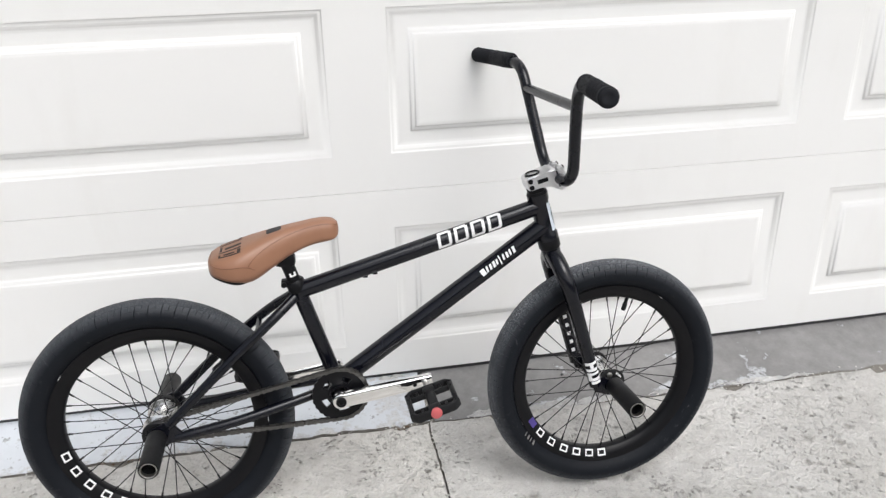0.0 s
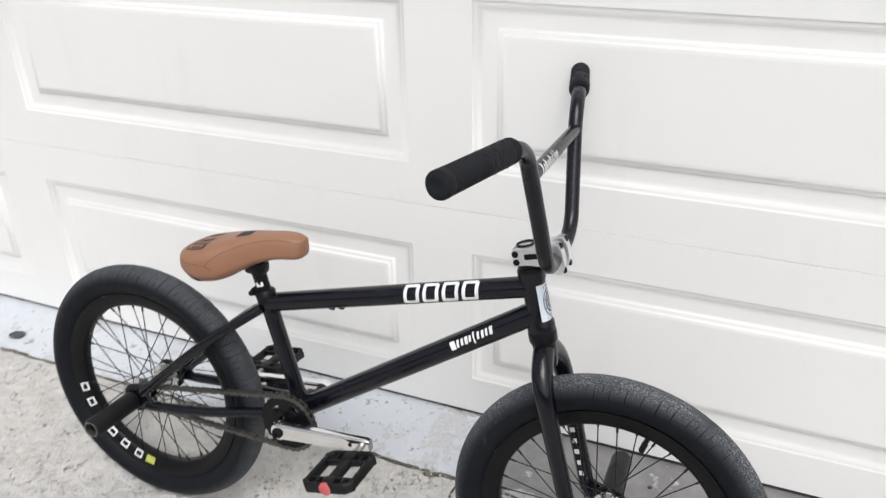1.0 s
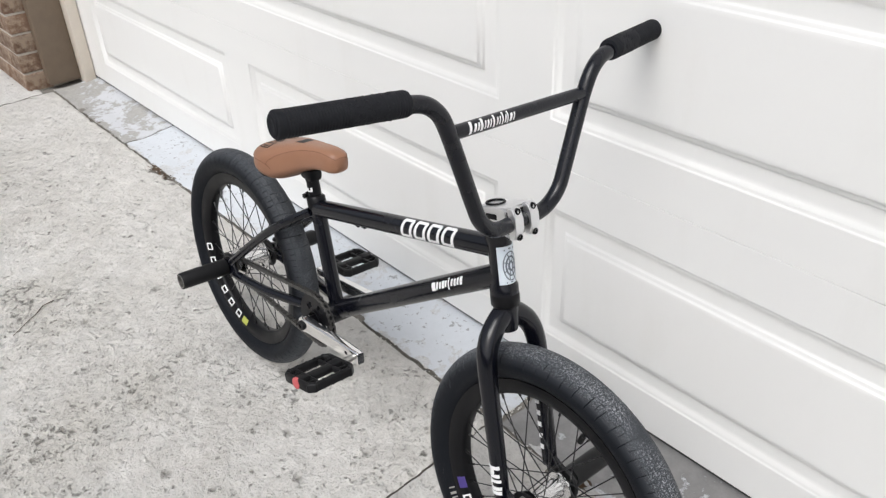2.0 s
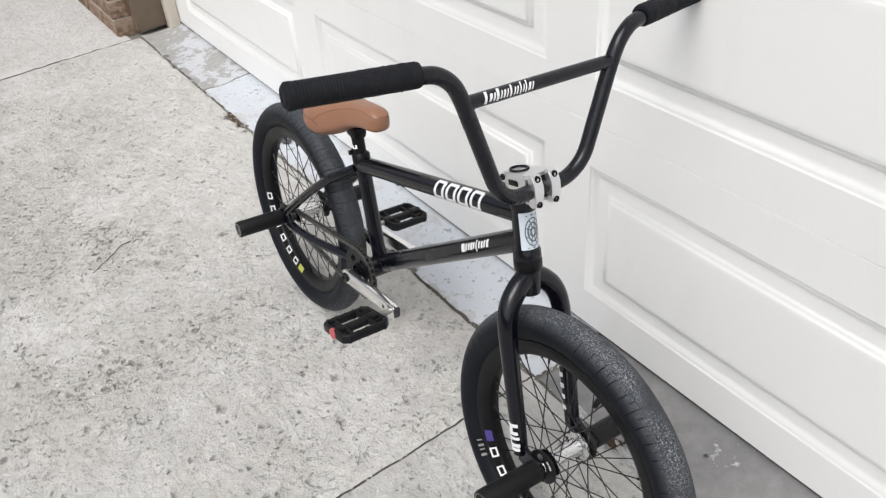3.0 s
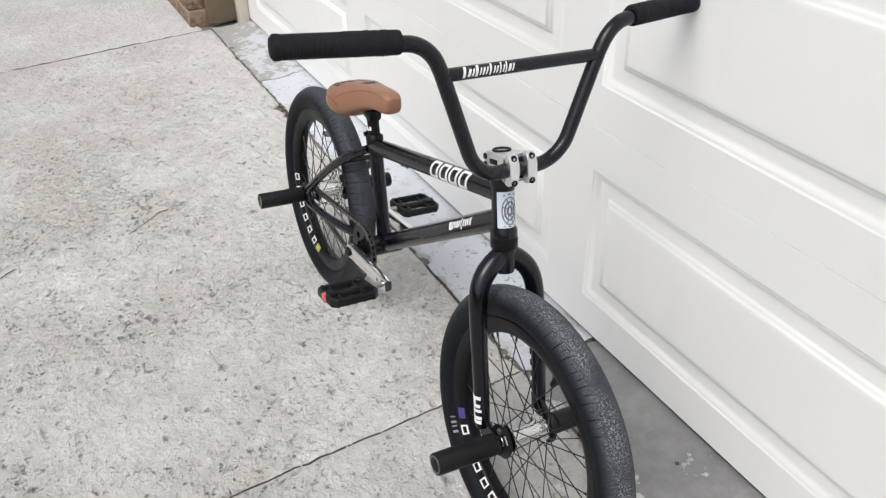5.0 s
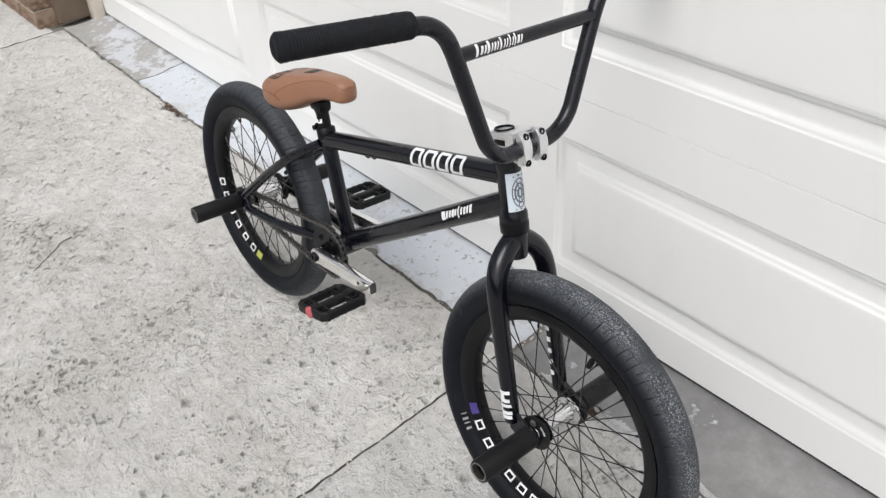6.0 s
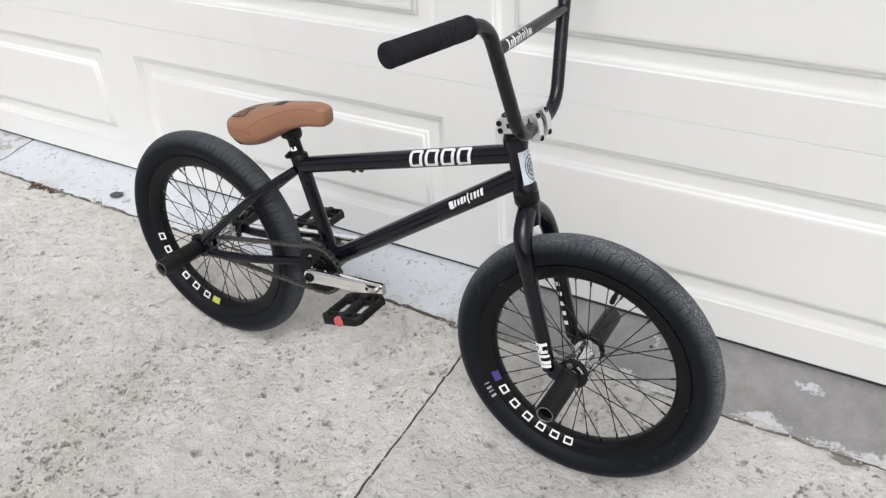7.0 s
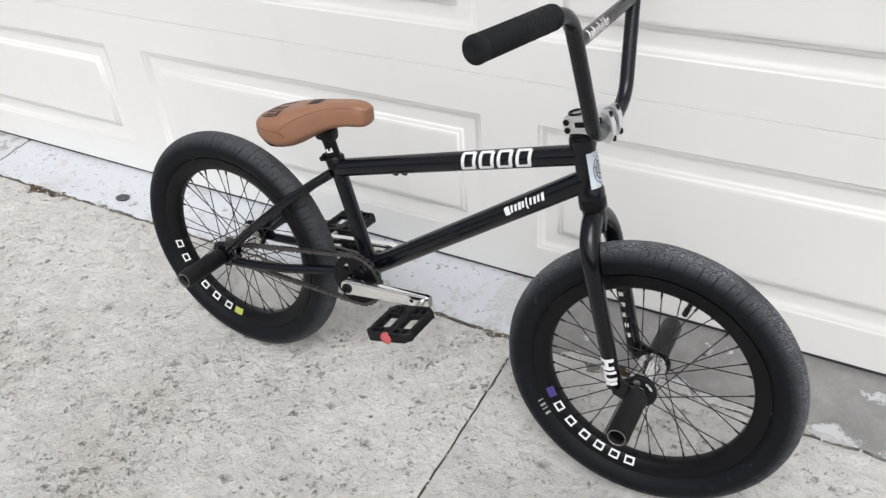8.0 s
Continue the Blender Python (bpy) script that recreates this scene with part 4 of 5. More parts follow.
# ---- crankset ----
CA = radians(7.9)
crank_dir = Vector((math.cos(CA), 0, math.sin(CA)))
for side in (-1, 1):
    d = crank_dir * (-side)
    tip = BB + d * 0.170
    bm = bmesh.new()
    yc = Vector((0, side * 0.0765, 0))
    n = Vector((-d.z, 0, d.x))
    # a tapered box section with rounded corners
    rings = []
    for q, hz, hy in ((-0.010, 0.0100, 0.0080), (-0.004, 0.0138, 0.0092), (0.010, 0.0150, 0.0095), (0.060, 0.0143, 0.0092), (0.120, 0.0134, 0.0088), (0.164, 0.0128, 0.0086), (0.180, 0.0126, 0.0084), (0.184, 0.0112, 0.0072)):
        ring = []
        for k in range(24):
            a = 2 * math.pi * (k + 0.5) / 24
            ca, sa = math.cos(a), math.sin(a)
            ring.append(bm.verts.new(BB + yc + d * q + n * hz * math.copysign(abs(ca) ** 0.38, ca) + Vector((0, hy * math.copysign(abs(sa) ** 0.38, sa), 0))))
        rings.append(ring)
    for ra, rb in zip(rings, rings[1:]):
        for k in range(24):
            bm.faces.new((ra[k], ra[(k + 1) % 24], rb[(k + 1) % 24], rb[k]))
    bm.faces.new(rings[0][::-1]), bm.faces.new(rings[-1])
    for c, r in ((BB + yc, 0.0165),):
        lathe(bm, [(0.0, -0.0090), (r - 0.003, -0.0090), (r - 0.0008, -0.0078), (r, -0.0055), (r, 0.0055), (r - 0.0008, 0.0078), (r - 0.003, 0.0090), (0.0, 0.0090)], c, 28)
    arm = part("crank_arm", bm, CHROME, bike, "polished chrome crank arm", 30)
    bm = bmesh.new()
    lathe(bm, [(0.0, -0.0035), (0.005, -0.0035), (0.005, -0.006), (0.0090, -0.006), (0.0105, -0.0035), (0.0105, 0.004), (0.0, 0.004)] if side < 0 else [(0.0, 0.0035), (0.005, 0.0035), (0.005, 0.006), (0.0090, 0.006), (0.0105, 0.0035), (0.0105, -0.004), (0.0, -0.004)], (BB.x, side * 0.0845, BB.z), 24)
    part("spindle_bolt", bm, BLACKALU, arm, "black hollow spindle bolt")
    bm = bmesh.new()
    rod(bm, tuple(tip + d * 0.0 + Vector((0, side * 0.080, 0)) + d * -0.022 + n * 0.0), tuple(tip + Vector((0, side * 0.0853, 0)) - d * 0.022), 0.0042, 10)
    part("pinch_bolt", bm, BLACKALU, arm)
    # pedal: an open plastic cage on its axle
    tilt = radians(-16 if side < 0 else -8)
    pm = Matrix.Translation((tip.x, side * 0.1575, tip.z)) @ Matrix.Rotation(tilt, 4, "Y")
    L2, W2 = 0.048, 0.049
    bm = bmesh.new()
    for x in (-L2 + 0.005, L2 - 0.005):
        box(bm, (x, 0, 0), (0.010, 2 * W2 - 0.022, 0.0165), 0.0036, pm, 3)
    for sy in (-1, 1):
        box(bm, (0, sy * (W2 - 0.0040), 0), (2 * L2 - 0.020, 0.0080, 0.0185), 0.0034, pm)
        box(bm, (0, sy * 0.0240, 0), (2 * L2 - 0.010, 0.0065, 0.0110), 0.0024, pm)
        for sx in (-1, 1):
            box(bm, (sx * 0.0235, sy * (W2 - 0.0145), 0), (0.0050, 0.018, 0.0105), 0.0015, pm)
            # the cut corner
            corner = pm @ Matrix.Translation((sx * (L2 - 0.0082), sy * (W2 - 0.0090), 0)) @ Matrix.Rotation(radians(45 * sx * sy), 4, "Z")
            box(bm, (0, 0, 0), (0.0090, 0.0200, 0.0180), 0.0034, corner, 3)
        box(bm, (0, sy * (W2 - 0.014), 0), (0.024, 0.024, 0.0185), 0.004, pm)
    box(bm, (0, 0, 0), (0.0200, 2 * W2 - 0.010, 0.0150), 0.006, pm, 3)
    pedal = part("pedal", bm, PLASTIC, bike, "black plastic platform pedal with open cage", 40)
    bm = bmesh.new()
    for x in (-L2 + 0.005, L2 - 0.005):
        for y in (-0.036, -0.018, 0.0, 0.018, 0.036):
            for z in (-1, 1):
                a, b = pm @ Vector((x, y, z * 0.006)), pm @ Vector((x, y, z * 0.0098))
                rod(bm, a, b, 0.0018, 8)
    tagged(part("pedal_pin", bm, PLASTIC, pedal), kind="stuff")
    bm = bmesh.new()
    rod(bm, (tip.x, side * 0.070, tip.z), (tip.x, side * 0.112, tip.z), 0.0062, 14)
    part("pedal_axle", bm, STEEL, pedal, "bare steel pedal axle")
    bm = bmesh.new()
    lathe(bm, [(0.0, side * 0.0022), (0.0088, side * 0.0020), (0.0108, side * 0.0006), (0.0108, side * -0.004), (0.0, side * -0.004)], (0, side * W2, 0), 20, False, pm)
    part("pedal_end_cap", bm, RED if side < 0 else PLASTIC, pedal, "faded red end cap" if side < 0 else "")
bm = bmesh.new()
rod(bm, (BB.x, -0.082, BB.z), (BB.x, 0.082, BB.z), 0.0110, 18)
part("crank_spindle", bm, BLACKALU, bike)

# chainring: a toothed disc with slots
RC, TEETH, CY, CYR = 0.0550, 26, -0.0505, -0.0440
bm = bmesh.new()
N4 = TEETH * 4
bands = [0.0170, 0.0265, 0.0385, RC]
filled = lambda i, k: 0 <= i < 3 and (i != 1 or (k * 5 // 2) % (N4 // 2) < 29)
ringv = []
for yy in (CY - 0.003, CY + 0.003):
    ringv.append([[bm.verts.new((BB.x + (r if r < RC else r + (0.0010 if k % 4 in (1, 2) else -0.0009)) * math.cos(CA + 2 * math.pi * k / N4), yy, BB.z + (r if r < RC else r + (0.0010 if k % 4 in (1, 2) else -0.0009)) * math.sin(CA + 2 * math.pi * k / N4))) for k in range(N4)] for r in bands])
f, g = ringv
for i in range(3):
    for k in range(N4):
        j = (k + 1) % N4
        if not filled(i, k):
            continue
        bm.faces.new((f[i][k], f[i][j], f[i + 1][j], f[i + 1][k]))
        bm.faces.new((g[i][k], g[i + 1][k], g[i + 1][j], g[i][j]))
        if not filled(i, j):
            bm.faces.new((f[i][j], g[i][j], g[i + 1][j], f[i + 1][j]))
        if not filled(i, (k - 1) % N4):
            bm.faces.new((f[i][k], f[i + 1][k], g[i + 1][k], g[i][k]))
        if not filled(i + 1, k):
            bm.faces.new((f[i + 1][k], f[i + 1][j], g[i + 1][j], g[i + 1][k]))
        if not filled(i - 1, k):
            bm.faces.new((f[i][k], g[i][k], g[i][j], f[i][j]))
chainring = part("chainring", bm, BLACKALU, bike, "black alloy chainring with cut-out slots", 35)
bm = bmesh.new()
lathe(bm, [(0.018, CY - 0.008), (0.0205, CY - 0.008), (0.0205, CY + 0.008), (0.018, CY + 0.008)], (BB.x, 0, BB.z), 32, True)
part("chainring_collar", bm, BLACKALU, chainring)

# chain: links round ring and cog
RG = 0.0205
dist = math.hypot(BB.x, BB.z)
base = math.atan2(BB.z, BB.x)


def around(c, r, a0, a1, n):
    return [Vector((c[0] + r * math.cos(a0 + (a1 - a0) * k / n), CY, c[1] + r * math.sin(a0 + (a1 - a0) * k / n))) for k in range(n + 1)]


up_a, dn_a = base + math.pi - math.acos((RC - RG) / dist), base + math.pi + math.acos((RC - RG) / dist)
path_c = around((BB.x, BB.z), RC, up_a, dn_a - 2 * math.pi, 40) + around((0, 0), RG, dn_a, up_a, 16)
path_c.append(path_c[0])
length = [0.0]
for a, b in zip(path_c, path_c[1:]):
    length.append(length[-1] + (b - a).length)
links = round(length[-1] / 0.0127 / 2) * 2
nodes = []
for k in range(links):
    s = length[-1] * k / links
    i = max(j for j in range(len(length)) if length[j] <= s)
    i = min(i, len(path_c) - 2)
    q = path_c[i].lerp(path_c[i + 1], (s - length[i]) / max(1e-9, length[i + 1] - length[i]))
    q.y = CYR + (CY - CYR) * smooth01(q.x / BB.x)
    nodes.append(q)
bm = bmesh.new()
for k in range(links):
    a, b = nodes[k], nodes[(k + 1) % links]
    t = (b - a).normalized()
    n = Vector((-t.z, 0, t.x))
    wide = 0.0046 if k % 2 else 0.0031
    for y in (-wide, wide):
        pts = [a - t * 0.0042, a - t * 0.002 + n * 0.0044, a.lerp(b, 0.5) + n * 0.0030, b + t * 0.002 + n * 0.0044, b + t * 0.0042, b + t * 0.002 - n * 0.0044, a.lerp(b, 0.5) - n * 0.0030, a - t * 0.002 - n * 0.0044]
        f, g = [[bm.verts.new(p + Vector((0, y + o, 0))) for p in pts] for o in (-0.0006, 0.0006)]
        bm.faces.new(f), bm.faces.new(g)
        for j in range(8):
            bm.faces.new((f[j], f[j - 1], g[j - 1], g[j]))
    sweep(bm, [a + Vector((0, -0.0054, 0)), a + Vector((0, 0.0054, 0))], 0.0024, 8)
tagged(part("chain", bm, CHAINM, bike, "dark oily roller chain", 30), kind="stuff")


# ---- wheels ----
def wheel(name, m, tyre_mat, letters, extras, phase, rear):
    """Rim with tyre, hub, 36 crossed spokes and valve; m lays it from its own axle into the bicycle."""
    bm = bmesh.new()
    lathe(bm, [(0.1825, -0.0120), (0.1800, -0.008), (0.1800, 0.008), (0.1825, 0.0120), (0.1955, 0.0182), (0.2085, 0.0182), (0.2085, 0.0155), (0.2000, 0.0150), (0.1990, -0.0150), (0.2085, -0.0155), (0.2085, -0.0182), (0.1955, -0.0182)], (0, 0, 0), 96, True, m)
    w = part(name, bm, BLACKALU, bike, "black alloy rim laced with black spokes", 35)
    # tyre
    bm = bmesh.new()
    layer = bm.loops.layers.uv.new("uv")
    rc = RO - RT
    blocks = 64
    columns = [(k + o) / blocks for k in range(blocks) for o in (0.0, 0.425, 0.47, 0.515, 0.92, 0.96)]
    grooves = (-58, -35, -12, 12, 35, 58)
    angles = sorted([-146, -132, -118, -104, -92, -82, -72, -65, 146, 132, 118, 104, 92, 82, 72, 65] + [g0 + o for g0 in grooves for o in (-1.6, 0, 1.6)] + [-46, -23.5, 0, 23.5, 46])
    rings = []
    for k, u in enumerate(columns):
        ring = []
        for deg in angles:
            a = 2 * math.pi * (u + 0.22 / blocks * min(1.0, abs(deg) / 70))
            b = radians(deg)
            sq = 1.0 + 0.035 * math.cos(2 * b) * (1 if abs(b) < 1.2 else 0.4)
            row = sum(1 for g0 in grooves if deg > g0)
            cut = 0.0
            if deg in grooves:
                cut = 0.0010 if abs(deg) < 40 else 0.0005
            elif abs(deg) < 76 and k % 6 == 2:
                cut = (0.0018 if rear else 0.0008) if abs(deg) < 40 else 0.0024
            elif 14 < abs(deg) < 76 and k % 6 == 5 and row % 2:
                cut = 0.0020
            cut *= 0.75 + 0.9 * noise.noise(Vector((u * 150, deg * 0.06, 1.7 if rear else 5.2)))
            r, y = rc + (RT - cut) * math.cos(b), (RT - cut) * 1.02 * math.sin(b) / sq
            ring.append(bm.verts.new(m @ Vector((r * math.cos(a), y, r * math.sin(a)))))
        rings.append(ring)
    columns.append(1.0)
    for k in range(len(rings)):
        a, b = rings[k], rings[(k + 1) % len(rings)]
        for j in range(len(angles) - 1):
            f = bm.faces.new((a[j], a[j + 1], b[j + 1], b[j]))
            for lp, (uu, vv) in zip(f.loops, ((k, j), (k, j + 1), (k + 1, j + 1), (k + 1, j))):
                lp[layer].uv = (columns[uu], 0.5 + angles[vv] / 292)
    part("tyre", bm, tyre_mat, w, "fat black street tyre with shallow block tread" + ("" if rear else ", dusty"), 28)
    # hub
    bm = bmesh.new()
    if rear:
        prof = [(0.0, -0.052), (0.012, -0.052), (0.0165, -0.048), (0.0190, -0.040), (0.0190, -0.036), (0.024, -0.034), (0.031, -0.0315), (0.031, -0.028), (0.021, -0.025), (0.0195, -0.012), (0.0195, 0.014), (0.021, 0.026), (0.031, 0.029), (0.031, 0.0325), (0.023, 0.035), (0.015, 0.045), (0.012, 0.052), (0.0, 0.052)]
    else:
        prof = [(0.0, -0.050), (0.010, -0.050), (0.013, -0.044), (0.0155, -0.037), (0.0255, -0.0345), (0.0255, -0.0315), (0.0165, -0.0285), (0.0130, -0.014), (0.0130, 0.014), (0.0165, 0.0285), (0.0255, 0.0315), (0.0255, 0.0345), (0.0155, 0.037), (0.013, 0.044), (0.010, 0.050), (0.0, 0.050)]
    lathe(bm, prof, (0, 0, 0), 40, False, m)
    part("hub", bm, HUBSILVER, w, "polished silver hub shell", 30)
    fl, fy = (0.0285, 0.030) if rear else (0.0232, 0.033)
    # spokes, each with its nipple
    for k in range(36):
        side = -1 if k % 2 else 1
        ar = 2 * math.pi * (k + phase) / 36
        lean = radians(57) * (1 if (k // 2) % 2 else -1)
        ah = ar + lean
        sb = bmesh.new()
        p0 = Vector((fl * math.cos(ah), side * fy, fl * math.sin(ah)))
        p1 = Vector((0.1815 * math.cos(ar), side * 0.003, 0.1815 * math.sin(ar)))
        q = p1 + (p0 - p1).normalized() * 0.012
        sweep(sb, [m @ p for p in (p0, q, q + (p1 - q) * 0.02, p1)], [0.00105, 0.00105, 0.0021, 0.0021], 6)
        part("spoke", sb, SPOKE, w)
    # valve
    va = radians(42 if rear else 74)
    bm = bmesh.new()
    sweep(bm, [m @ Vector((r * math.cos(va), 0, r * math.sin(va))) for r in (0.1805, 0.166, 0.1655, 0.151, 0.149)], [0.0040, 0.0040, 0.0050, 0.0050, 0.0035], 12)
    part("valve", bm, PLASTIC, w, "black rubber tyre valve with cap")
    # white strokes along the rim
    for ang in letters:
        bm = bmesh.new()
        lo, hi = 0.1818, 0.1962
        shapes = ((-2.8, -1.9, lo, hi), (1.9, 2.8, lo, hi), (-1.9, 1.9, lo, lo + 0.0029), (-1.9, 1.9, hi - 0.0029, hi))
        for a0, a1, r0, r1 in shapes:
            ring_patch(bm, (0, 0, 0), -0.0186, r0, r1, ang + a0, ang + a1, 4, 0.0005)
        for v in bm.verts:
            r = math.hypot(v.co.x, v.co.z)
            v.co.y += (0.0062 * (0.1955 - r) / 0.013) if r < 0.1955 else 0
            v.co = m @ v.co
        part("rim_mark", bm, WHITE, w, "white printed stroke")
    for ename, emat, ang, span, r0, r1 in extras:
        bm = bmesh.new()
        ring_patch(bm, (0, 0, 0), -0.0188, r0, r1, ang - span, ang + span, 5, 0.0005)
        for v in bm.verts:
            r = math.hypot(v.co.x, v.co.z)
            v.co.y += (0.0062 * (0.1955 - r) / 0.013) if r < 0.1955 else 0
            v.co = m @ v.co
        part(ename, bm, emat, w, {"rim_sticker": "small bright sticker"}.get(ename, ""))
    return w


rear_m = Matrix.Identity(4)
front_m = Matrix.Translation(S(0.0473, 0, -0.3345)) @ Matrix.Rotation(radians(1.2), 4, AX) @ Matrix.Rotation(radians(-1.4), 4, "X")
rw = wheel("rear_wheel", rear_m, TYRE_R, (195, 206, 218, 230, 241.5, 253), (("rim_sticker", LIME, 262.5, 3.4, 0.1825, 0.1955),), 0.3, True)
fw = wheel("front_wheel", front_m, TYRE_F, (219, 230, 241, 251, 260.5, 269.5), (("rim_sticker", PURPLE, 209, 3.2, 0.1825, 0.1955),), 0.0, False)
# worn grey print on the front tyre's side
bm = bmesh.new()
for k in range(4):
    a = radians(211.5 + k * 2.5)
    rr = [(0.2105, a), (0.2185, a), (0.2185, a + (0.022 if k % 2 else 0.012)), (0.2105, a + (0.022 if k % 2 else 0.012))]
    vs = []
    for r, b in rr:
        h = math.sqrt(RT**2 - (r - (RO - RT)) ** 2) * 1.02 + 0.0012
        vs.append(bm.verts.new(front_m @ Vector((r * math.cos(b), -h, r * math.sin(b)))))
    bm.faces.new(vs)
part("tyre_mark", bm, STEEL, fw, "worn grey print on the tyre's side", 0)
bm = bmesh.new()
lathe(bm, [(0.010, CYR - 0.002), (RG - 0.001, CYR - 0.002), (RG - 0.001, CYR + 0.002), (0.010, CYR + 0.002)], (0, 0, 0), 18, True)
part("cog", bm, CHAINM, rw)

# ---- pegs, axle nuts and hub guards ----
for m, label, inner in ((rear_m, "rear", 0.0645), (front_m, "front", 0.0620)):
    for side in (-1, 1):
        bm = bmesh.new()
        y0, y1 = side * inner, side * 0.1755
        prof = [(0.0148, y0), (0.0185, y0 + side * 0.0012), (0.0190, y0 + side * 0.004), (0.0190, y1 - side * 0.003), (0.0178, y1), (0.0140, y1), (0.0138, y1 - side * 0.03), (0.0, y1 - side * 0.031)]
        lathe(bm, prof, (0, 0, 0), 36, False, m)
        peg = part("peg", bm, PLASTIC, bike, "black plastic sleeve peg", 35)
        bm = bmesh.new()
        lathe(bm, [(0.0136, y1 - side * 0.010), (0.0136, y1 + side * 0.0004), (0.0142, y1 + side * 0.0008), (0.0152, y1 + side * 0.0006), (0.0156, y1 - side * 0.002)], (0, 0, 0), 32, True, m)
        part("peg_core", bm, STEEL, peg, "worn bare steel core at the open end")
for side in (-1, 1):
    bm = bmesh.new()
    lathe(bm, [(0.012, side * 0.0440), (0.0275, side * 0.0425), (0.0300, side * 0.0450), (0.0300, side * 0.0475), (0.0265, side * 0.0492), (0.010, side * 0.0492)], (0, 0, 0), 36, False, front_m)
    part("hub_guard", bm, PLASTIC, bike, "black plastic hub guard disc", 30)
bm = bmesh.new()
lathe(bm, [(0.012, 0.0440), (0.0300, 0.0425), (0.0330, 0.0450), (0.0330, 0.0480), (0.0290, 0.0500), (0.010, 0.0500)], (0, 0, 0), 36, False, rear_m)
part("hub_guard", bm, PLASTIC, bike, "black plastic hub guard disc", 30)
bm = bmesh.new()
lathe(bm, [(0.012, -0.0500), (0.0270, -0.0500), (0.0295, -0.0515), (0.0295, -0.0555), (0.0270, -0.0572), (0.010, -0.0572)], (0, 0, 0), 36, False, rear_m)
part("hub_guard", bm, PLASTIC, bike, "black plastic hub guard disc", 30)
bm = bmesh.new()
lathe(bm, [(0.0, -0.0490), (0.0058, -0.0490), (0.0058, -0.0512), (0.0045, -0.0520), (0.0, -0.0520)], (-0.006, 0, 0.0185), 16, False, front_m)
part("guard_bolt", bm, STEEL, bike, "small bright bolt head")
bm = bmesh.new()
for k in range(5):
    ring_patch(bm, (0, 0, 0), -0.0490, 0.0205, 0.0245, 28 + k * 8.5, 28 + k * 8.5 + (5.5 if k % 2 else 4.0), 3, 0.0008)
for v in bm.verts:
    v.co = front_m @ v.co
part("guard_mark", bm, WHITE, bike, "small white strokes on the hub guard", 0)

# ---- fork ----
bm = bmesh.new()
sweep(bm, [S(0, 0, k) for k in (-0.050, -0.036, -0.014, -0.009)], [0.0150, 0.0185, 0.0195, 0.0192], 28)
sweep(bm, [S(0, 0, -0.01), S(0, 0, 0.13)], 0.0135, 20)
fork = part("fork", bm, GLOSS, bike, "gloss black fork")
for side in (-1, 1):
    bm = bmesh.new()
    pts = curve_pts([(0.000, side * 0.006, -0.020), (0.001, side * 0.027, -0.034), (0.002, side * 0.046, -0.056), (0.004, side * 0.0555, -0.088), (0.006, side * 0.0580, -0.15), (0.008, side * 0.0585, -0.24), (0.009, side * 0.0585, -0.318)], 6)
    n = len(pts)
    rad = [0.0172 + (0.0126 - 0.0172) * max(0, (k / (n - 1) - 0.25) / 0.75) for k in range(n)]
    sweep(bm, [S(*p) for p in pts], rad, 22)
    part("fork_leg", bm, GLOSS, fork)
    bm = bmesh.new()
    outline = [(0.001, -0.296), (0.018, -0.298), (0.040, -0.318), (0.058, -0.322), (0.066, -0.333), (0.062, -0.349), (0.044, -0.355), (0.022, -0.346), (0.004, -0.334)]
    a, b = [[bm.verts.new(S(s, side * y, t)) for s, t in outline] for y in (0.0545, 0.0615)]
    bm.faces.new(a), bm.faces.new(b)
    for k in range(len(a)):
        bm.faces.new((a[k], a[k - 1], b[k - 1], b[k]))
    bmesh.ops.bevel(bm, geom=bm.edges[:], offset=0.0012, segments=1, affect="EDGES")
    part("fork_dropout", bm, GLOSS, fork)
    patches = []
    if side < 0:
        l0, l1 = S(0.0082, -0.0585, -0.25), S(0.0090, -0.0585, -0.318)
        for s0, s1, a0, a1 in ((0.006, 0.012, -60, 52), (0.012, 0.020, -20, 10), (0.021, 0.027, -60, 46), (0.031, 0.036, -62, 54), (0.036, 0.043, -60, -26), (0.044, 0.050, -62, 54), (0.052, 0.058, -40, 50)):
            patches.append((0.0136, s0, s1, a0, a1))
    else:
        l0, l1 = S(0.0060, 0.0580, -0.15), S(0.0088, 0.0585, -0.316)
        for k in range(7):
            s = -0.002 + k * 0.0215
            patches.append((0.0156 - 0.0026 * k / 7, s, s + 0.0082, -20 + 3 * (k % 2), 12))
    for r, s0, s1, a0, a1 in patches:
        bm = bmesh.new()
        tube_patch(bm, l0, l1, r, s0, s1, a0, a1, 0.0007)
        part("leg_mark", bm, WHITE, fork, "white printed block on the fork leg")

# ---- stem and handlebar ----
SB, TB = 0.0445, 0.1335   # the bar's centre
bm = bmesh.new()
side_outline = [(-0.0170, 0.1255), (-0.0188, 0.1290), (-0.0188, 0.1500), (-0.0160, 0.1530), (0.012, 0.1535), (0.024, 0.1540), (0.0400, 0.1560), (0.0440, 0.1540), (0.0440, 0.1120), (0.0405, 0.1108), (0.0355, 0.1135), (0.0310, 0.1235), (0.0260, 0.1262), (0.008, 0.1262)]
a, b = [[bm.verts.new((s, y, t)) for s, t in side_outline] for y in (-0.0225, 0.0225)]
bm.faces.new(a), bm.faces.new(b)
for k in range(len(a)):
    bm.faces.new((a[k], a[k - 1], b[k - 1], b[k]))
bmesh.ops.bevel(bm, geom=[e for e in bm.edges], offset=0.0028, segments=2, affect="EDGES")
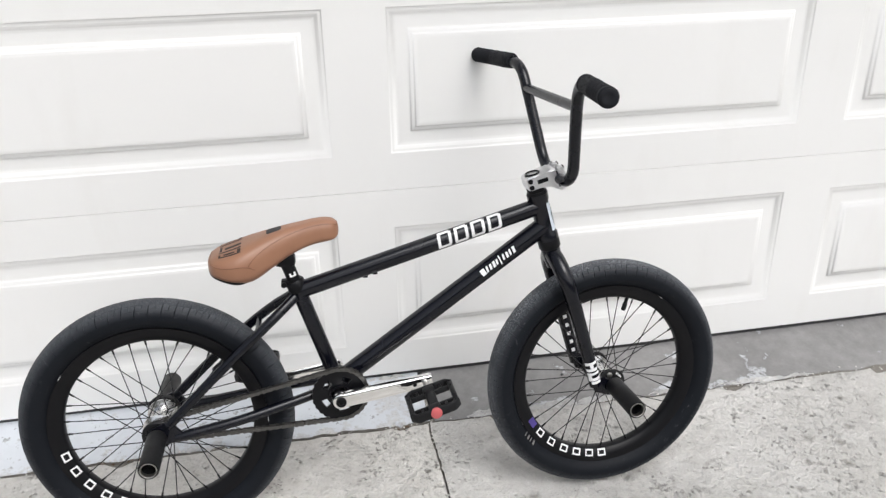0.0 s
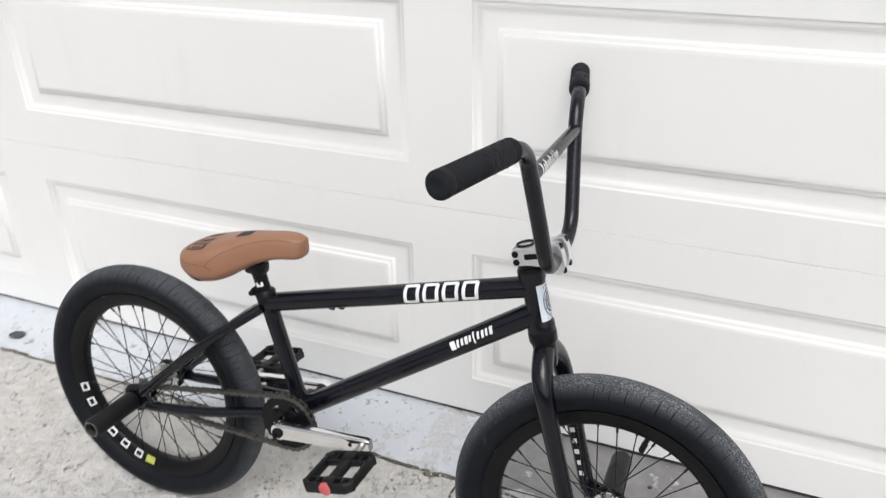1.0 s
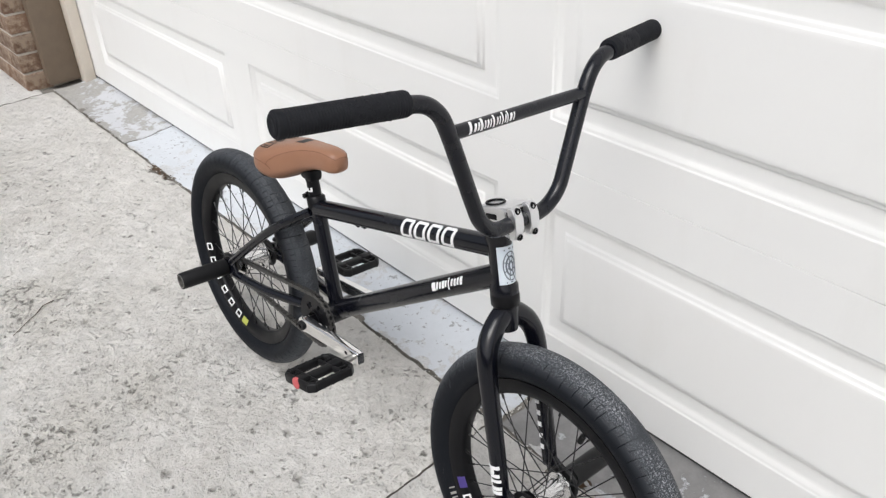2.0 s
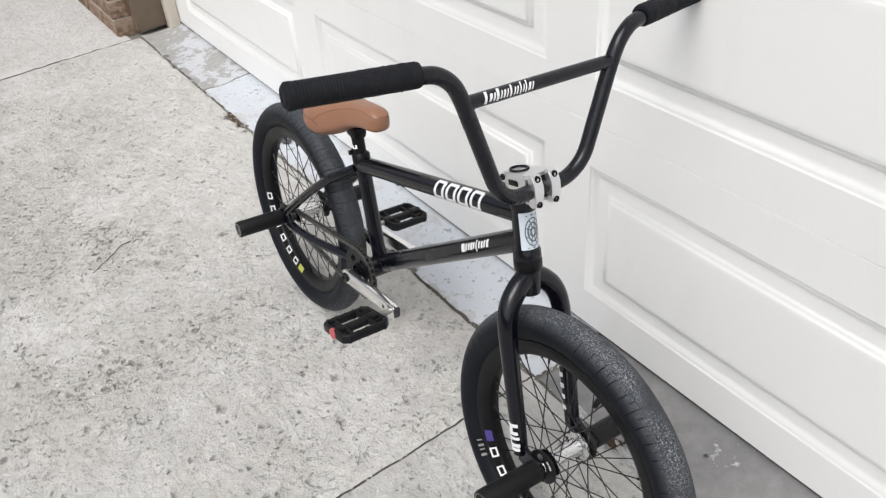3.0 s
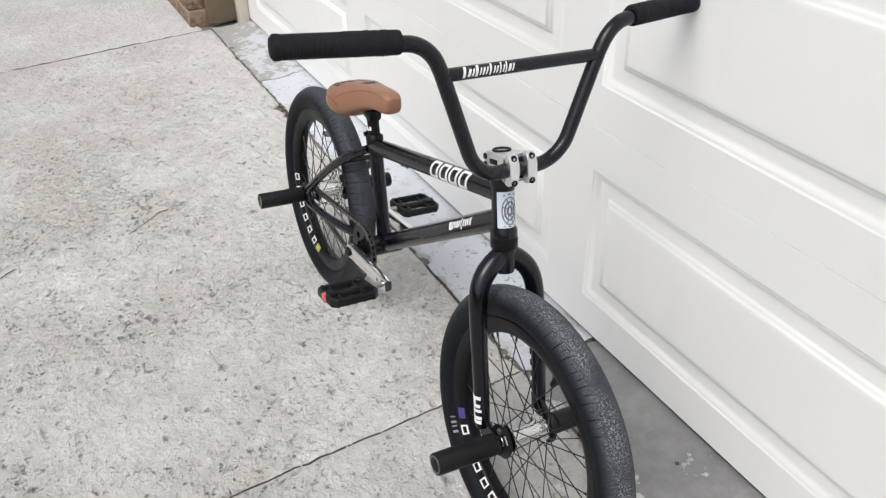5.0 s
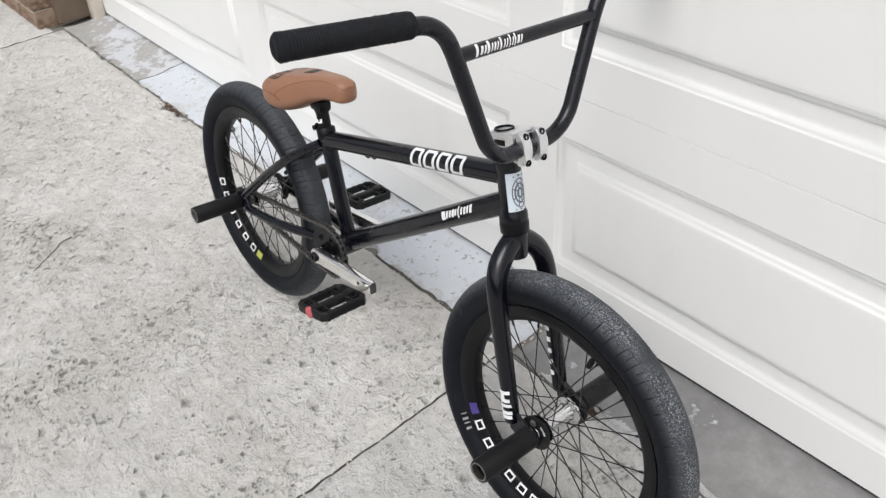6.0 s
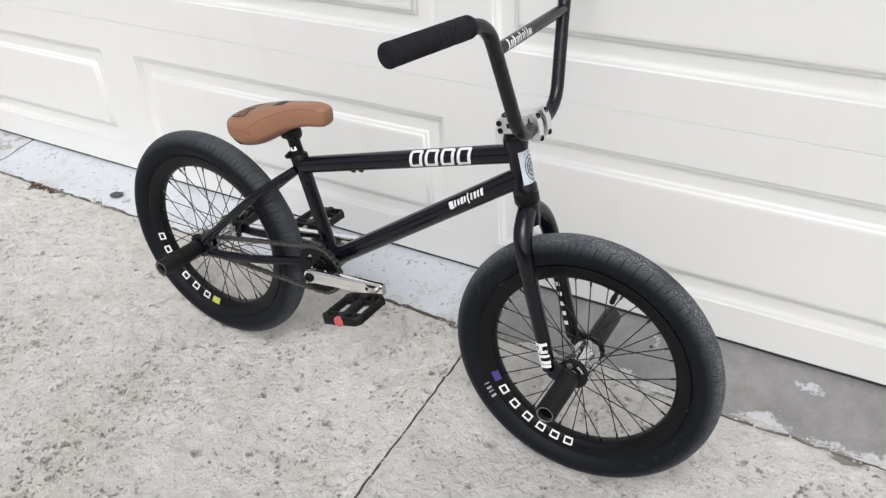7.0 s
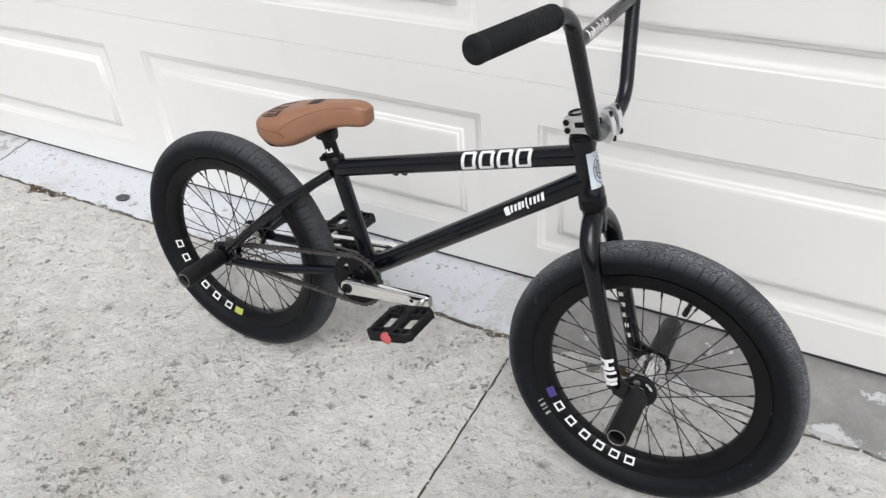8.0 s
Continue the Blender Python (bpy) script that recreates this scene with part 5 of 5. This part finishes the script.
for v in bm.verts:
    v.co.y *= 1.0 + 0.12 * smooth01((v.co.x - 0.012) / 0.03)
    v.co = STEER @ v.co
stem = part("stem", bm, SILVER, bike, "bead-blasted silver front-load stem with black bolts", 35)
for y in (-0.0162, 0.0162):
    bm = bmesh.new()
    prof = []
    outer = [(s + 0.0045 if s < 0.041 else SB + (s - 0.0400) * 0.84, TB + (t - 0.1330) * 1.10) for s, t in [(0.0400, 0.1545), (0.0470, 0.1560), (0.0540, 0.1540), (0.0575, 0.1480), (0.0590, 0.1400), (0.0592, 0.1330), (0.0590, 0.1260), (0.0575, 0.1180), (0.0540, 0.1120), (0.0470, 0.1100), (0.0400, 0.1115)]]
    innr = [(SB + 0.0116 * math.sin(q), TB - 0.0116 * math.cos(q)) for q in (math.pi * k / 8 for k in range(9))]
    ol = outer + innr
    a, b = [[bm.verts.new((s, y + o, t)) for s, t in ol] for o in (-0.0084, 0.0084)]
    bm.faces.new(a), bm.faces.new(b)
    for k in range(len(a)):
        bm.faces.new((a[k], a[k - 1], b[k - 1], b[k]))
    bmesh.ops.bevel(bm, geom=[e for e in bm.edges if abs(e.verts[0].co.y - e.verts[1].co.y) < 1e-6], offset=0.0018, segments=2, affect="EDGES")
    bmesh.ops.triangulate(bm, faces=[f for f in bm.faces if len(f.verts) > 4])
    for v in bm.verts:
        v.co = STEER @ v.co
    part("face_plate", bm, SILVER, stem, "", 35)
    for t in (TB - 0.0195, TB + 0.0185):
        bm = bmesh.new()
        spin(bm, S(0.0500, y, t), S(1, 0, 0) - S(0, 0, 0), ((0.0050, 0.0), (0.0050, 0.009), (0.0044, 0.0102), (0.0026, 0.0102), (0.0024, 0.0070)), 16)
        part("stem_bolt", bm, BLACKALU, stem, "black socket bolt")
# a black block stands for the shade between stem and face plates
bm = bmesh.new()
box(bm, (SB - 0.001, 0, TB), (0.004, 0.046, 0.034), 0.001, STEER)
part("clamp_gap_shade", bm, BLACKALU, stem)
for t in (0.1325, 0.1455):
    bm = bmesh.new()
    spin(bm, S(-0.0125, -0.0210, t), S(0, -1, 0) - S(0, 0, 0), ((0.0050, 0.0), (0.0050, 0.0028), (0.0044, 0.0034), (0.0012, 0.0034)), 14)
    part("stem_bolt", bm, BLACKALU, stem, "black socket bolt")
# no recess is cut: a black plate gives the slot's shade
for sy in (-1, 1):
    bm = bmesh.new()
    box(bm, (0.0120, sy * 0.0232, 0.1402), (0.022, 0.0018, 0.0085), 0.0008, STEER)
    part("stem_slot_shade", bm, BLACKALU, stem, "thin black plate standing in for the shaded slot in the side")
bm = bmesh.new()
spin(bm, S(0, 0, 0), AX, ((0.0152, 0.1500), (0.0152, 0.1552), (0.0146, 0.1560), (0.0122, 0.1560), (0.0118, 0.1470)), 32)
cap = part("top_cap", bm, BLACKALU, stem, "black hollow top bolt")
bm = bmesh.new()
spin(bm, S(0, 0, 0), AX, ((0.0112, 0.1465), (0.0112, 0.1490), (0.0106, 0.1496), (0.0078, 0.1496), (0.0074, 0.1478)), 28)
part("steerer_bore", bm, STEEL, cap, "bare steel inside the hollow bolt")

# the bars lie in a plane of their own, leaning back from the clamp
BC = S(SB, 0, TB)
BAR_UP = Vector((-0.107, 0, 0.994)).normalized()


def B(y, h, back=0.0):
    p = BC + BAR_UP * (h + 0.0135 * y) + Vector((-back, y - 0.005 + 0.0025 * smooth01((abs(y) - 0.15) / 0.2), 0))
    return Matrix.Translation(HEAD) @ Matrix.Rotation(radians(2.2), 4, AX) @ Matrix.Translation(-HEAD) @ p


half = [(0.0, 0.0, 0.0), (0.052, 0.0, -0.003), (0.084, 0.024, -0.005), (0.1368, 0.1600, 0.0), (0.150, 0.1870, 0.0), (0.173, 0.2045, 0.002), (0.203, 0.2075, 0.006), (0.359, 0.2085, 0.037)]
pts = [B(-y, h, b) for y, h, b in half[::-1]] + [B(y, h, b) for y, h, b in half[1:]]
bm = bmesh.new()
sweep(bm, rounded(pts, 0.026, 8), 0.0112, 24)
bars = part("handlebar", bm, SATIN, bike, "tall black steel handlebar with a crossbar")
bm = bmesh.new()
xl, xr = B(-0.1340, 0.1585), B(0.1340, 0.1585)
sweep(bm, [xl, xr], 0.0096, 22)
part("crossbar", bm, SATIN, bars)
bm = bmesh.new()
xd = (xr - xl).normalized()
eb = (FW - xd * FW.dot(xd)).normalized()
ub = xd.cross(eb)
ub = ub if ub.z > 0 else -ub
rnd = random.Random(5)
s = 0.024
while s < 0.108:
    w = rnd.choice((0.0024, 0.0032, 0.0044))
    lo, hi = (-46, 52) if rnd.random() < 0.35 else (-38, 22)
    rows = []
    for i in range(6):
        a = radians(lo + (hi - lo) * i / 5 + 12)
        d = eb * math.cos(a) + ub * math.sin(a)
        rows.append([bm.verts.new(xl + xd * (q + 0.004 * i / 5) + d * 0.0101) for q in (s, s + w)])
    for a, b in zip(rows, rows[1:]):
        bm.faces.new((a[0], a[1], b[1], b[0]))
    s += w + rnd.choice((0.0024, 0.0034))
part("crossbar_mark", bm, WHITE, bars, "row of thin white slanting strokes", 0)
for side in (-1, 1):
    p0, p1 = B(side * 0.1985, 0.2085, 0.0061), B(side * (0.3640 if side < 0 else 0.3612), 0.2085, 0.0376)
    bm = bmesh.new()
    N = 180
    pts, rad = [], []
    for k in range(N + 1):
        t = k / N
        pts.append(p0.lerp(p1, t))
        if t < 0.025:
            r = 0.0150 + 0.0012 * math.sin(t / 0.025 * math.pi / 2)
        elif t > 0.94:
            r = 0.0168 if t < 0.985 else 0.0168 - 0.003 * ((t - 0.985) / 0.015) ** 2
        elif 0.10 < t < 0.48:
            r = 0.0163 + 0.0005 * noise.noise(Vector((t * 60, side, 0)))
        else:
            r = 0.0155 + 0.0010 * (k % 4 < 2)
        rad.append(r)
    sweep(bm, pts, rad, 28)
    grip = part("grip", bm, GRIP, bars, "black ribbed rubber grip, torn towards its inner end", 60)
    bm = bmesh.new()
    d = (p1 - p0).normalized()
    spin(bm, p1, d, ((0.0138, -0.001), (0.0136, 0.0010), (0.0120, 0.0020), (0.0085, 0.0022), (0.0060, 0.0010), (0.0030, 0.0004)), 24)
    part("bar_end_plug", bm, GRIP, grip)
    # ragged torn patch of raised diamonds
    rr = random.Random(11 + side)
    bm = bmesh.new()
    e = d.orthogonal().normalized()
    f = d.cross(e)
    for k in range(150):
        t, a = rr.uniform(0.11, 0.47), rr.uniform(0, 6.283)
        o = e * math.cos(a) + f * math.sin(a)
        c = p0.lerp(p1, t) + o * 0.0162
        w = o.cross(d)
        sz = rr.uniform(0.0014, 0.0042)
        q = [c + d * sz * 1.3, c + w * sz, c - d * sz * 1.3, c - w * sz]
        top = bm.verts.new(c + o * rr.uniform(0.0004, 0.0014) + d * rr.uniform(-0.002, 0.002))
        vs = [bm.verts.new(x - o * 0.0006) for x in q]
        for j in range(4):
            bm.faces.new((vs[j], vs[(j + 1) % 4], top))
    part("torn_rubber", bm, GRIP, grip, "", 0)

# ================= small things on the ground =================
bm = bmesh.new()
bmesh.ops.create_icosphere(bm, subdivisions=3, radius=1.0)
for v in bm.verts:
    k = 1 + 0.18 * noise.noise(v.co * 1.7)
    v.co = Vector((v.co.x * 0.023 * k, v.co.y * 0.016 * k, v.co.z * 0.007 * k))
ob = part("pebble", bm, PEBBLE, None, "", 60)
ob.matrix_world = pose(-1.262, -0.130, ground_z(-1.262, -0.13) + 0.005, 0, 0, 20)
tagged(ob, "flat dark pebble lying on the painted threshold strip", "pebble")
bm = bmesh.new()
tw = [(-0.968, -0.884), (-0.995, -0.842), (-1.022, -0.806), (-1.040, -0.782), (-1.046, -0.752)]
sweep(bm, curve_pts([(x, y, ground_z(x, y) + 0.0022 + 0.002 * (i % 2)) for i, (x, y) in enumerate(tw)], 5), [0.0008 + 0.0007 * k / 20 for k in range(21)], 6)
tagged(part("twig", bm, TWIGM), "thin bent dry twig lying on the concrete", "twig")
bm = bmesh.new()
tw = [(-0.90, -1.29), (-0.944, -1.232), (-0.962, -1.200)]
sweep(bm, curve_pts([(x, y, ground_z(x, y) + 0.002) for x, y in tw], 4), 0.0012, 6)
tagged(part("twig", bm, TWIGM), "thin dry twig lying on the concrete", "twig")
rl = random.Random(3)
bm = bmesh.new()
for cx, cy, n, sp in ((-1.585, -0.198, 46, 0.035), (-1.52, -0.196, 20, 0.03), (0.035, -0.190, 9, 0.024), (-0.62, -0.190, 12, 0.03), (-2.2, -0.19, 16, 0.04), (-2.86, -0.286, 26, 0.09), (-2.715, -0.262, 12, 0.02)):
    for k in range(n):
        x, y = cx + rl.gauss(0, sp), cy + rl.gauss(0, 0.009)
        z = ground_z(x, y) - 0.010 + rl.uniform(0, 0.010)
        a, s = rl.uniform(0, 6.28), rl.uniform(0.004, 0.011)
        u, w = Vector((math.cos(a), math.sin(a), rl.uniform(-0.3, 0.3))) * s, Vector((-math.sin(a), math.cos(a), rl.uniform(-0.4, 0.4))) * s * 0.45
        c = Vector((x, y, z))
        vs = [bm.verts.new(q) for q in (c - u, c - w + Vector((0, 0, 0.002)), c + u, c + w)]
        bm.faces.new((vs[0], vs[1], vs[2])), bm.faces.new((vs[0], vs[2], vs[3]))
tagged(part("leaf_litter", bm, LEAFM, None, "", 0), "brown dry leaf crumbs caught in the joint", "leaf litter", kind="stuff")

rg = random.Random(8)
bm = bmesh.new()
for k in range(420):
    if k % 10 == 0:
        x, y = 0.1255 + rg.choice((-1, 1)) * rg.uniform(0.002, 0.007), rg.uniform(-0.18, 0.0)
    elif k % 6 == 1:
        x, y = JX + rg.gauss(0.001, 0.0035), -0.20 - 2.2 * rg.random() ** 1.5
    else:
        x, y = rg.uniform(-2.0, 1.4), -0.192 + rg.gauss(0, 0.007)
    s = rg.uniform(0.0008, 0.0034)
    c = Vector((x, y, ground_z(x, y) + s * 0.3))
    ring = [bm.verts.new(c + Vector((math.cos(a) * s * rg.uniform(0.7, 1.3), math.sin(a) * s * rg.uniform(0.7, 1.3), -s * 0.5))) for a in (0, 1.26, 2.51, 3.77, 5.03)]
    top = bm.verts.new(c + Vector((0, 0, s * 0.6)))
    for a, b in zip(ring, ring[1:] + ring[:1]):
        bm.faces.new((a, b, top))
tagged(part("grit", bm, GRITM, None, "", 0), "pale concrete crumbs lying along the slab joints", "grit", kind="stuff")

# crumbling pale cement along the front edge of the grey strip
def cement_strip(x0, x1, y0, wide, high, seed):
    bm = bmesh.new()
    nx, ny = int((x1 - x0) / 0.005), 12
    grid = []
    for i in range(nx + 1):
        x = x0 + (x1 - x0) * i / nx
        ends = smooth01(min(i, nx - i) / 6)
        w = wide * (0.55 + 0.75 * noise.noise(Vector((x * 17, seed, 0.3)))) * (0.3 + 0.7 * ends)
        mid_y = y0 + 0.006 * noise.noise(Vector((x * 23, seed, 4.0)))
        row = []
        for j in range(ny + 1):
            t = 2 * j / ny - 1
            q = Vector((x * 70, t * 2.5, seed))
            y = mid_y + w * t * (1 + 0.25 * noise.noise(q))
            z = ground_z(x, y) - 0.004 + (1 - t * t) * ends * high * (0.62 + 1.3 * noise.noise(q * 0.6) + 0.8 * noise.noise(q * 1.9))
            row.append(bm.verts.new((x, y, z)))
        grid.append(row)
    for ra, rb in zip(grid, grid[1:]):
        for j in range(ny):
            bm.faces.new((ra[j], ra[j + 1], rb[j + 1], rb[j]))
    return part("cement_smear", bm, CEMENT, apron, "crumbling pale cement along the strip's edge", 30)


cement_strip(0.215, 0.69, -0.181, 0.014, 0.010, 1.7)
cement_strip(0.715, 0.84, -0.180, 0.011, 0.007, 5.1)
cement_strip(0.90, 1.20, -0.181, 0.011, 0.007, 9.4)
cement_strip(-0.03, 0.122, -0.006, 0.012, 0.012, 12.2)
# a curled brown leaf and a dark stone on the grey strip
bm = bmesh.new()
rows = []
for i in range(13):
    u = i / 12
    w = 0.0125 * math.sin(math.pi * min(1, u * 0.96 + 0.04)) ** 0.7
    rows.append([bm.verts.new((0.045 * (u - 0.5), w * t + 0.002 * math.sin(u * 9), 0.004 + 0.006 * t * t + 0.004 * math.sin(u * 5 + 1) + 0.0015 * noise.noise(Vector((u * 7, t * 3, 2))))) for t in (-1, -0.6, -0.2, 0, 0.2, 0.6, 1)])
for ra, rb in zip(rows, rows[1:]):
    for j in range(6):
        bm.faces.new((ra[j], ra[j + 1], rb[j + 1], rb[j]))
bmesh.ops.solidify(bm, geom=bm.faces[:], thickness=0.0004)
leaf = part("leaf", bm, LEAFM, None, "", 60)
leaf.matrix_world = pose(0.362, -0.186, ground_z(0.362, -0.186) - 0.002, 4, -3, 28)
tagged(leaf, "small curled brown dry leaf caught beside the grey strip", "leaf")
bm = bmesh.new()
bmesh.ops.create_icosphere(bm, subdivisions=2, radius=1.0)
for v in bm.verts:
    k = 1 + 0.25 * noise.noise(v.co * 1.9)
    v.co = Vector((v.co.x * 0.0048 * k, v.co.y * 0.0042 * k, v.co.z * 0.0026 * k))
stone = part("pebble", bm, PEBBLE, None, "", 60)
stone.matrix_world = pose(0.506, -0.072, ground_z(0.506, -0.072) + 0.001, 0, 0, 50)
tagged(stone, "tiny dark round stone lying on the grey strip", "pebble")
